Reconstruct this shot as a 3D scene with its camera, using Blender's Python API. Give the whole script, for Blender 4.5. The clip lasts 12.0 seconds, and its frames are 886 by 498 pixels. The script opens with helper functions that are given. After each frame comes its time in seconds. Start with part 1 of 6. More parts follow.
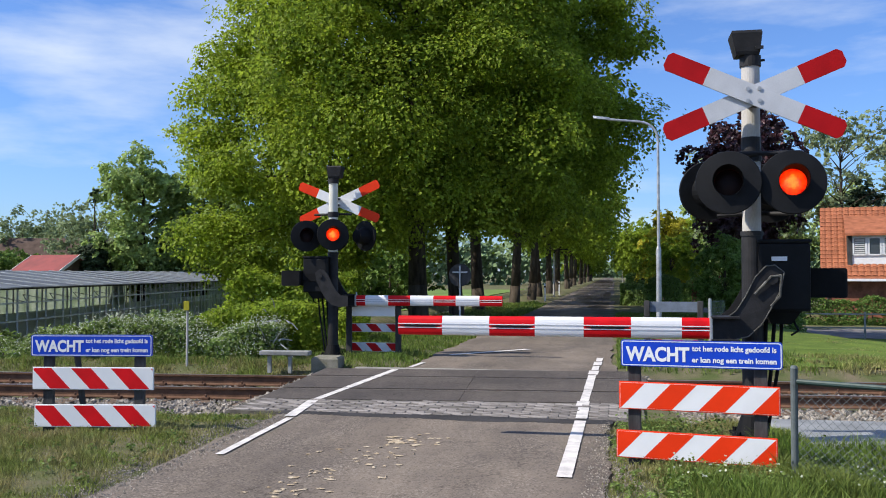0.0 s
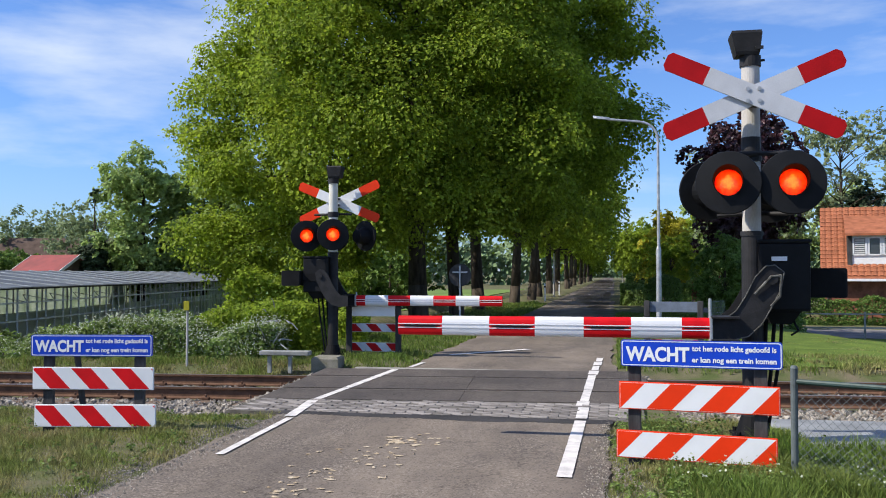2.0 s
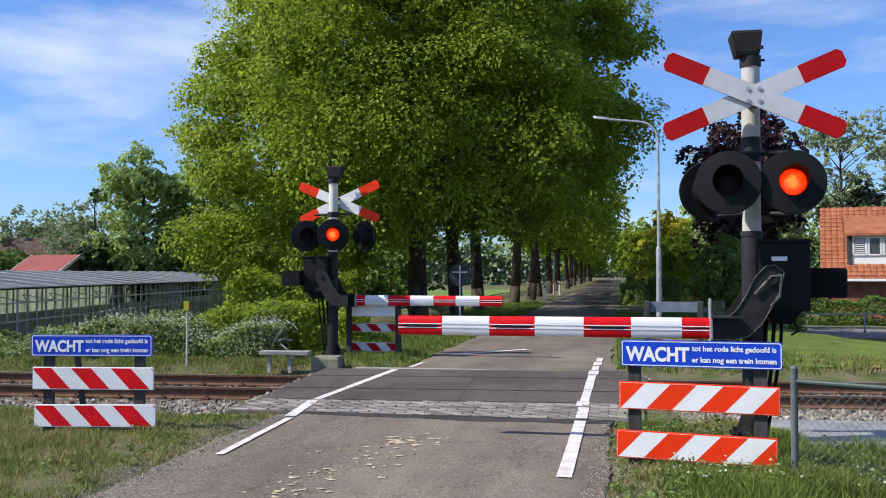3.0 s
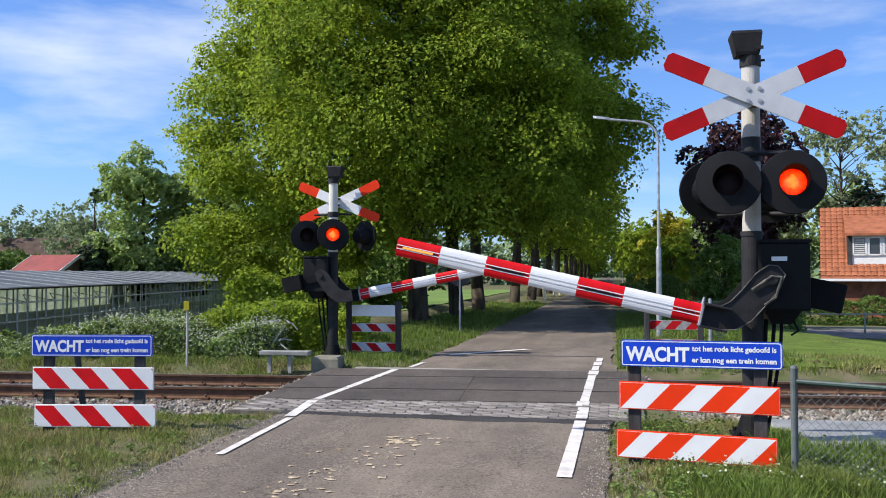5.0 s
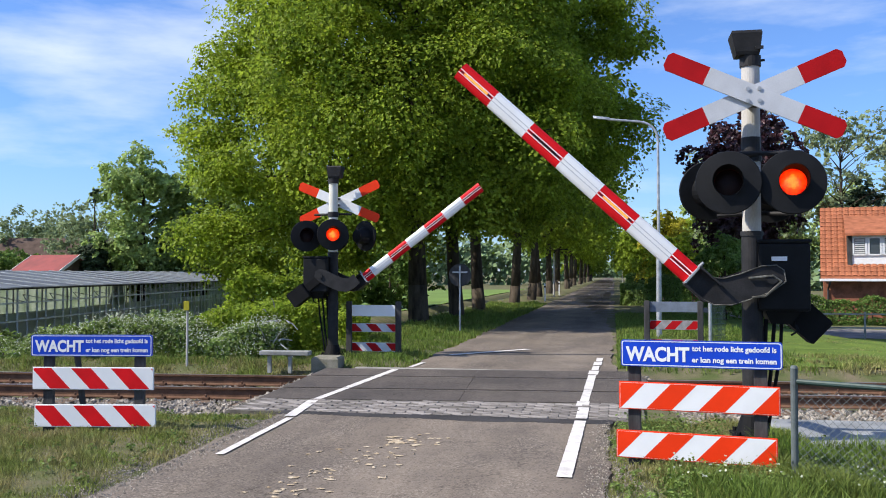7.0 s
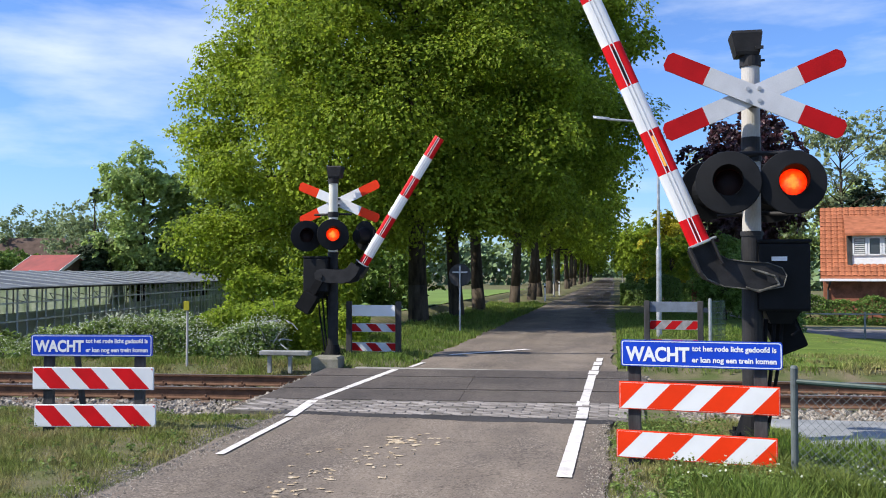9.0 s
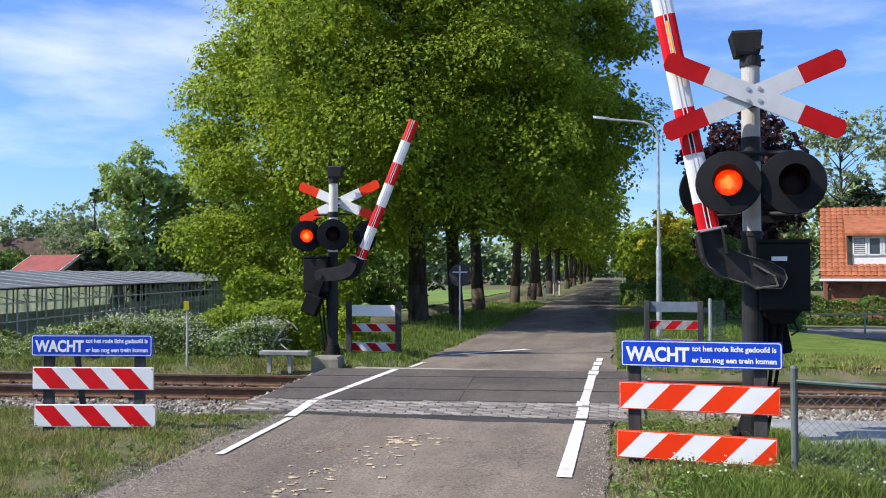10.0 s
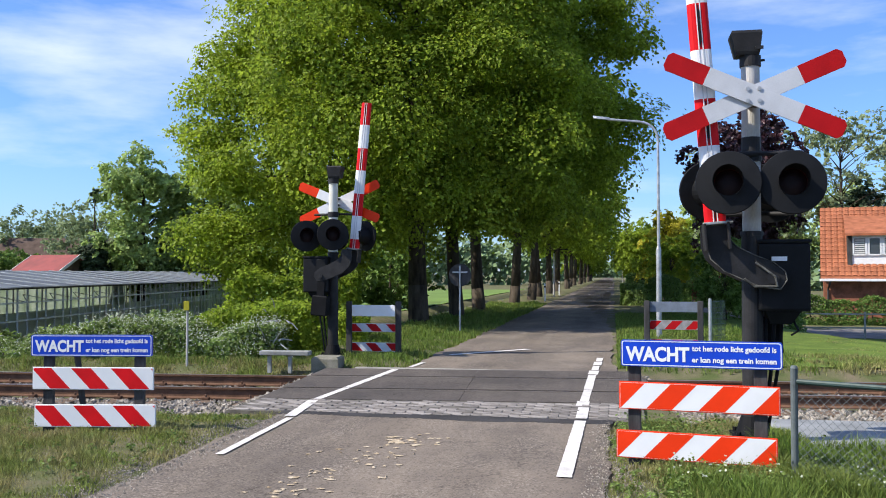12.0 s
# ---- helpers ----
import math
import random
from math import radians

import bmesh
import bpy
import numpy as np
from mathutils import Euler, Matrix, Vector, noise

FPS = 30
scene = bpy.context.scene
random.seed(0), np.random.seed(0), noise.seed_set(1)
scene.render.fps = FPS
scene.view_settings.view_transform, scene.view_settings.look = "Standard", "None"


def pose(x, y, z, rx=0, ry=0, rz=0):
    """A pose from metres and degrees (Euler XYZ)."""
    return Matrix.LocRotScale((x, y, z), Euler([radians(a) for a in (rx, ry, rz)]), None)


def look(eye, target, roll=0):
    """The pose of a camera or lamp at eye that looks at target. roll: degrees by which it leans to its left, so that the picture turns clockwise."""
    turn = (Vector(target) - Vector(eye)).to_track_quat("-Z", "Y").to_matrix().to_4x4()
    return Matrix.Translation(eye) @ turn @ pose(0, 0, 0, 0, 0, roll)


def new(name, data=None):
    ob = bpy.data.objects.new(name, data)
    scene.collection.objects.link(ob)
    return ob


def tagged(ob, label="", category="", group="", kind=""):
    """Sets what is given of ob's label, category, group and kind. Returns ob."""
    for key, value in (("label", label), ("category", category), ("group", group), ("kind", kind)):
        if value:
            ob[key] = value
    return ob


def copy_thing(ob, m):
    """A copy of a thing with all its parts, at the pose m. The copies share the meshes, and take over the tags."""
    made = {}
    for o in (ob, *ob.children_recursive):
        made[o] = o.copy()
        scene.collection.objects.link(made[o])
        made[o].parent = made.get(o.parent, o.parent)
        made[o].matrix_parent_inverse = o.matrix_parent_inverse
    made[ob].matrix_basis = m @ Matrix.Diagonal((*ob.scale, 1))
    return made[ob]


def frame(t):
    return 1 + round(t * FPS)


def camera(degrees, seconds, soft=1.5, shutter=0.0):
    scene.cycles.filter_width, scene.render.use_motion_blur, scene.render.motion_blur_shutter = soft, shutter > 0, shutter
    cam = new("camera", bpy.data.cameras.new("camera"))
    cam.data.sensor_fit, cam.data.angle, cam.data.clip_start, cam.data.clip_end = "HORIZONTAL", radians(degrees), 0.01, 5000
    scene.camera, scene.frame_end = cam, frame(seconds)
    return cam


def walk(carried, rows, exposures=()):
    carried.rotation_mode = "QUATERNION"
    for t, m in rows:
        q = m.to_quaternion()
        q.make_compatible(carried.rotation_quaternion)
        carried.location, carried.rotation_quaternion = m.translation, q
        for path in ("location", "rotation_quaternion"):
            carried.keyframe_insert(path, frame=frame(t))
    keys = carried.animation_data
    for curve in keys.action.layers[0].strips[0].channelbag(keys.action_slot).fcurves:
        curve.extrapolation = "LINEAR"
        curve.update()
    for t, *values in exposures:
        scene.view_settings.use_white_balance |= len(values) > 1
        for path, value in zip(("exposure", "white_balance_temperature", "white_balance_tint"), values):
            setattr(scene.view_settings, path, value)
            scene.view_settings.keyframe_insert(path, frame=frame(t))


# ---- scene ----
cam = camera(52.21, 12.0, soft=1.0)
VIEW = pose(0.0, 0.0, 1.55, 91.54, 0.0, 10.72)
walk(cam, [(0.0, VIEW), (12.0, VIEW)], exposures=[(0.0, 0.30), (3.2, 0.32), (7.0, 0.46), (10.0, 0.50), (12.0, 0.53)])

# world, sun, exposure
TO_SUN = Vector((-1.0, -0.42, 1.05)).normalized()
world = bpy.data.worlds.new("sky")
scene.world = world
world.use_nodes = True
wn, wl = world.node_tree.nodes, world.node_tree.links
wn.clear()
sky = wn.new("ShaderNodeTexSky")
sky.sky_type = "NISHITA"
sky.sun_disc = False
sky.sun_elevation = math.asin(TO_SUN.z)
sky.sun_rotation = math.atan2(TO_SUN.x, TO_SUN.y)
sky.air_density, sky.dust_density, sky.ozone_density = 1.0, 0.6, 3.5
wc = wn.new("ShaderNodeTexCoord")
wm = wn.new("ShaderNodeMapping")
wm.inputs["Scale"].default_value = (1.4, 1.4, 6.0)
wm.inputs["Rotation"].default_value = (0.15, 0.30, 0.75)
wm.inputs["Location"].default_value = (0.55, 0.0, 0.25)
wz = wn.new("ShaderNodeTexNoise")
wz.inputs["Scale"].default_value, wz.inputs["Detail"].default_value = 2.2, 7.0
wz.inputs["Roughness"].default_value = 0.55
wr = wn.new("ShaderNodeValToRGB")
wr.color_ramp.elements[0].position, wr.color_ramp.elements[1].position = 0.47, 0.86
wx = wn.new("ShaderNodeMix")
wx.data_type = "RGBA"
wx.inputs["B"].default_value = (6.6, 7.2, 8.0, 1)
tint = wn.new("ShaderNodeMix")
tint.data_type, tint.blend_type = "RGBA", "MULTIPLY"
tint.inputs["Factor"].default_value = 1.0
tint.inputs["B"].default_value = (0.72, 0.93, 1.32, 1)
bg = wn.new("ShaderNodeBackground")
bg.inputs["Strength"].default_value = 0.11
wo = wn.new("ShaderNodeOutputWorld")
wl.new(wc.outputs["Generated"], wm.inputs["Vector"])
wl.new(wm.outputs["Vector"], wz.inputs["Vector"])
wl.new(wz.outputs["Fac"], wr.inputs["Fac"])
wl.new(wr.outputs["Color"], wx.inputs["Factor"])
wl.new(sky.outputs["Color"], tint.inputs["A"])
wl.new(tint.outputs["Result"], wx.inputs["A"])
wl.new(wx.outputs["Result"], bg.inputs["Color"])
wl.new(bg.outputs["Background"], wo.inputs["Surface"])

sun_data = bpy.data.lights.new("sun", "SUN")
sun_data.energy, sun_data.angle, sun_data.color = 4.9, radians(0.5), (1.0, 0.94, 0.84)
sun = new("sun", sun_data)
sun.matrix_world = look((0, 0, 40), Vector((0, 0, 40)) - TO_SUN)


# ---- materials ----
def mat(name, col, rough=0.7, var=0.25, scale=6.0, bump=0.15, metal=0.0, col2=None, fine=90.0, island=0.0, rand=0.0,
        spec=0.5, emit=None, trans=0.0, stretch=(1, 1, 1)):
    m = bpy.data.materials.new(name)
    m.use_nodes = True
    nt = m.node_tree
    n, l = nt.nodes, nt.links
    b = n["Principled BSDF"]
    b.inputs["Roughness"].default_value = rough
    b.inputs["Metallic"].default_value = metal
    b.inputs["Specular IOR Level"].default_value = min(spec, 0.12) if rough > 0.78 else spec
    tc = n.new("ShaderNodeTexCoord")
    mp = n.new("ShaderNodeMapping")
    mp.inputs["Scale"].default_value = stretch
    l.new(tc.outputs["Object"], mp.inputs["Vector"])
    big = n.new("ShaderNodeTexNoise")
    big.inputs["Scale"].default_value, big.inputs["Detail"].default_value = scale, 6.0
    small = n.new("ShaderNodeTexNoise")
    small.inputs["Scale"].default_value, small.inputs["Detail"].default_value = fine, 4.0
    l.new(mp.outputs["Vector"], big.inputs["Vector"])
    l.new(mp.outputs["Vector"], small.inputs["Vector"])
    c2 = col2 or tuple(max(0.0, c * (1 - 1.6 * var)) for c in col)
    ramp = n.new("ShaderNodeValToRGB")
    ramp.color_ramp.elements[0].position, ramp.color_ramp.elements[1].position = 0.33, 0.66
    ramp.color_ramp.elements[0].color, ramp.color_ramp.elements[1].color = (*c2, 1), (*col, 1)
    l.new(big.outputs["Fac"], ramp.inputs["Fac"])
    grain = n.new("ShaderNodeMix")
    grain.data_type, grain.blend_type = "RGBA", "OVERLAY"
    grain.inputs["Factor"].default_value = min(1.0, var * 1.6)
    l.new(ramp.outputs["Color"], grain.inputs["A"])
    bw = n.new("ShaderNodeRGBToBW")
    l.new(small.outputs["Color"], bw.inputs["Color"])
    l.new(bw.outputs["Val"], grain.inputs["B"])
    out = grain.outputs["Result"]
    if island or rand:
        src = n.new("ShaderNodeNewGeometry") if island else n.new("ShaderNodeObjectInfo")
        val = src.outputs["Random Per Island"] if island else src.outputs["Random"]
        mr = n.new("ShaderNodeMapRange")
        k = island or rand
        mr.inputs["To Min"].default_value, mr.inputs["To Max"].default_value = 1 - k, 1 + k
        l.new(val, mr.inputs["Value"])
        hs = n.new("ShaderNodeHueSaturation")
        l.new(mr.outputs["Result"], hs.inputs["Value"])
        l.new(out, hs.inputs["Color"])
        out = hs.outputs["Color"]
    l.new(out, b.inputs["Base Color"])
    if bump:
        bp = n.new("ShaderNodeBump")
        bp.inputs["Strength"].default_value, bp.inputs["Distance"].default_value = bump, 0.01
        l.new(small.outputs["Fac"], bp.inputs["Height"])
        l.new(bp.outputs["Normal"], b.inputs["Normal"])
    if emit:
        b.inputs["Emission Color"].default_value = (*emit[0], 1)
        b.inputs["Emission Strength"].default_value = emit[1]
    if trans:
        tr = n.new("ShaderNodeBsdfTranslucent")
        l.new(out, tr.inputs["Color"])
        mx = n.new("ShaderNodeMixShader")
        mx.inputs["Fac"].default_value = trans
        l.new(b.outputs["BSDF"], mx.inputs[1])
        l.new(tr.outputs["BSDF"], mx.inputs[2])
        l.new(mx.outputs["Shader"], n["Material Output"].inputs["Surface"])
    return m


def lens_mat(name, inner, outer, strength):
    """Glowing glass lens: a bright core that fades to a deep red rim, mottled by the prism pattern."""
    m = bpy.data.materials.new(name)
    m.use_nodes = True
    n, l = m.node_tree.nodes, m.node_tree.links
    b = n["Principled BSDF"]
    b.inputs["Base Color"].default_value = (0.25, 0.01, 0.01, 1)
    b.inputs["Roughness"].default_value = 0.25
    tc = n.new("ShaderNodeTexCoord")
    ln = n.new("ShaderNodeVectorMath")
    ln.operation = "LENGTH"
    l.new(tc.outputs["Object"], ln.inputs[0])
    nz = n.new("ShaderNodeTexNoise")
    nz.inputs["Scale"].default_value, nz.inputs["Detail"].default_value = 22.0, 3.0
    l.new(tc.outputs["Object"], nz.inputs["Vector"])
    ma = n.new("ShaderNodeMath")
    ma.operation = "MULTIPLY_ADD"
    ma.inputs[1].default_value, ma.inputs[2].default_value = 0.10, -0.05
    l.new(nz.outputs["Fac"], ma.inputs[0])
    ad = n.new("ShaderNodeMath")
    l.new(ln.outputs["Value"], ad.inputs[0])
    l.new(ma.outputs["Value"], ad.inputs[1])
    mr = n.new("ShaderNodeMapRange")
    mr.inputs["From Min"].default_value, mr.inputs["From Max"].default_value = 0.02, 0.135
    l.new(ad.outputs["Value"], mr.inputs["Value"])
    rp = n.new("ShaderNodeValToRGB")
    rp.color_ramp.elements[0].color, rp.color_ramp.elements[1].color = (*inner, 1), (*outer, 1)
    rp.color_ramp.elements[0].position, rp.color_ramp.elements[1].position = 0.05, 0.92
    body = rp.color_ramp.elements.new(0.42)
    body.color = (1.0, 0.065, 0.003, 1)
    l.new(mr.outputs["Result"], rp.inputs["Fac"])
    l.new(rp.outputs["Color"], b.inputs["Emission Color"])
    b.inputs["Emission Strength"].default_value = strength
    return m


def asphalt_mat(name, fresh, worn, stone):
    """Old asphalt: wheel tracks along y, patches, pale aggregate showing through, thin cracks."""
    m = bpy.data.materials.new(name)
    m.use_nodes = True
    n, l = m.node_tree.nodes, m.node_tree.links
    b = n["Principled BSDF"]
    b.inputs["Roughness"].default_value = 0.92
    b.inputs["Specular IOR Level"].default_value = 0.12
    tc = n.new("ShaderNodeTexCoord")

    def noise(scale, detail, stretch, rough=0.55):
        mp = n.new("ShaderNodeMapping")
        mp.inputs["Scale"].default_value = stretch
        nz = n.new("ShaderNodeTexNoise")
        nz.inputs["Scale"].default_value, nz.inputs["Detail"].default_value, nz.inputs["Roughness"].default_value = scale, detail, rough
        l.new(tc.outputs["Object"], mp.inputs["Vector"])
        l.new(mp.outputs["Vector"], nz.inputs["Vector"])
        return nz.outputs["Fac"]

    def ramp(src, p0, p1, c0, c1):
        r = n.new("ShaderNodeValToRGB")
        r.color_ramp.elements[0].position, r.color_ramp.elements[1].position = p0, p1
        r.color_ramp.elements[0].color, r.color_ramp.elements[1].color = c0, c1
        l.new(src, r.inputs["Fac"])
        return r.outputs["Color"]

    def mix(a, c, fac, blend="MIX"):
        x = n.new("ShaderNodeMix")
        x.data_type, x.blend_type = "RGBA", blend
        for sock, val in (("A", a), ("B", c), ("Factor", fac)):
            if isinstance(val, (tuple, float)):
                x.inputs[sock].default_value = val
            else:
                l.new(val, x.inputs[sock])
        return x.outputs["Result"]

    black, white = (0, 0, 0, 1), (1, 1, 1, 1)
    lanes = ramp(noise(1.0, 4.0, (1.3, 0.05, 1)), 0.36, 0.64, (*fresh, 1), (*worn, 1))
    patches = ramp(noise(0.8, 6.0, (1.0, 0.5, 1), 0.65), 0.40, 0.62, (0.74, 0.74, 0.76, 1), (1.08, 1.06, 1.03, 1))
    col = mix(lanes, patches, 1.0, "MULTIPLY")
    pebble = n.new("ShaderNodeTexVoronoi")
    pebble.inputs["Scale"].default_value = 75.0
    l.new(tc.outputs["Object"], pebble.inputs["Vector"])
    bw = n.new("ShaderNodeRGBToBW")
    l.new(pebble.outputs["Color"], bw.inputs["Color"])
    chips = mix(black, ramp(bw.outputs["Val"], 0.62, 0.80, black, white), ramp(noise(2.0, 5.0, (1, 0.6, 1)), 0.42, 0.66, (0.15, 0.15, 0.15, 1), (0.65, 0.65, 0.65, 1)))
    col = mix(col, (*stone, 1), chips)
    dark = ramp(bw.outputs["Val"], 0.20, 0.34, (0.68, 0.68, 0.68, 1), white)
    col = mix(col, dark, 1.0, "MULTIPLY")
    cell = n.new("ShaderNodeTexVoronoi")
    cell.feature = "DISTANCE_TO_EDGE"
    cell.inputs["Scale"].default_value = 0.55
    wob = n.new("ShaderNodeVectorMath")
    wob.operation = "ADD"
    wn_ = n.new("ShaderNodeTexNoise")
    wn_.inputs["Scale"].default_value, wn_.inputs["Detail"].default_value = 3.0, 6.0
    l.new(tc.outputs["Object"], wn_.inputs["Vector"])
    l.new(tc.outputs["Object"], wob.inputs[0])
    l.new(wn_.outputs["Color"], wob.inputs[1])
    l.new(wob.outputs["Vector"], cell.inputs["Vector"])
    crack = ramp(cell.outputs["Distance"], 0.002, 0.009, (0.55, 0.55, 0.55, 1), white)
    col = mix(col, crack, 0.7, "MULTIPLY")
    l.new(col, b.inputs["Base Color"])
    bp = n.new("ShaderNodeBump")
    bp.inputs["Strength"].default_value, bp.inputs["Distance"].default_value = 0.35, 0.006
    l.new(bw.outputs["Val"], bp.inputs["Height"])
    l.new(bp.outputs["Normal"], b.inputs["Normal"])
    return m


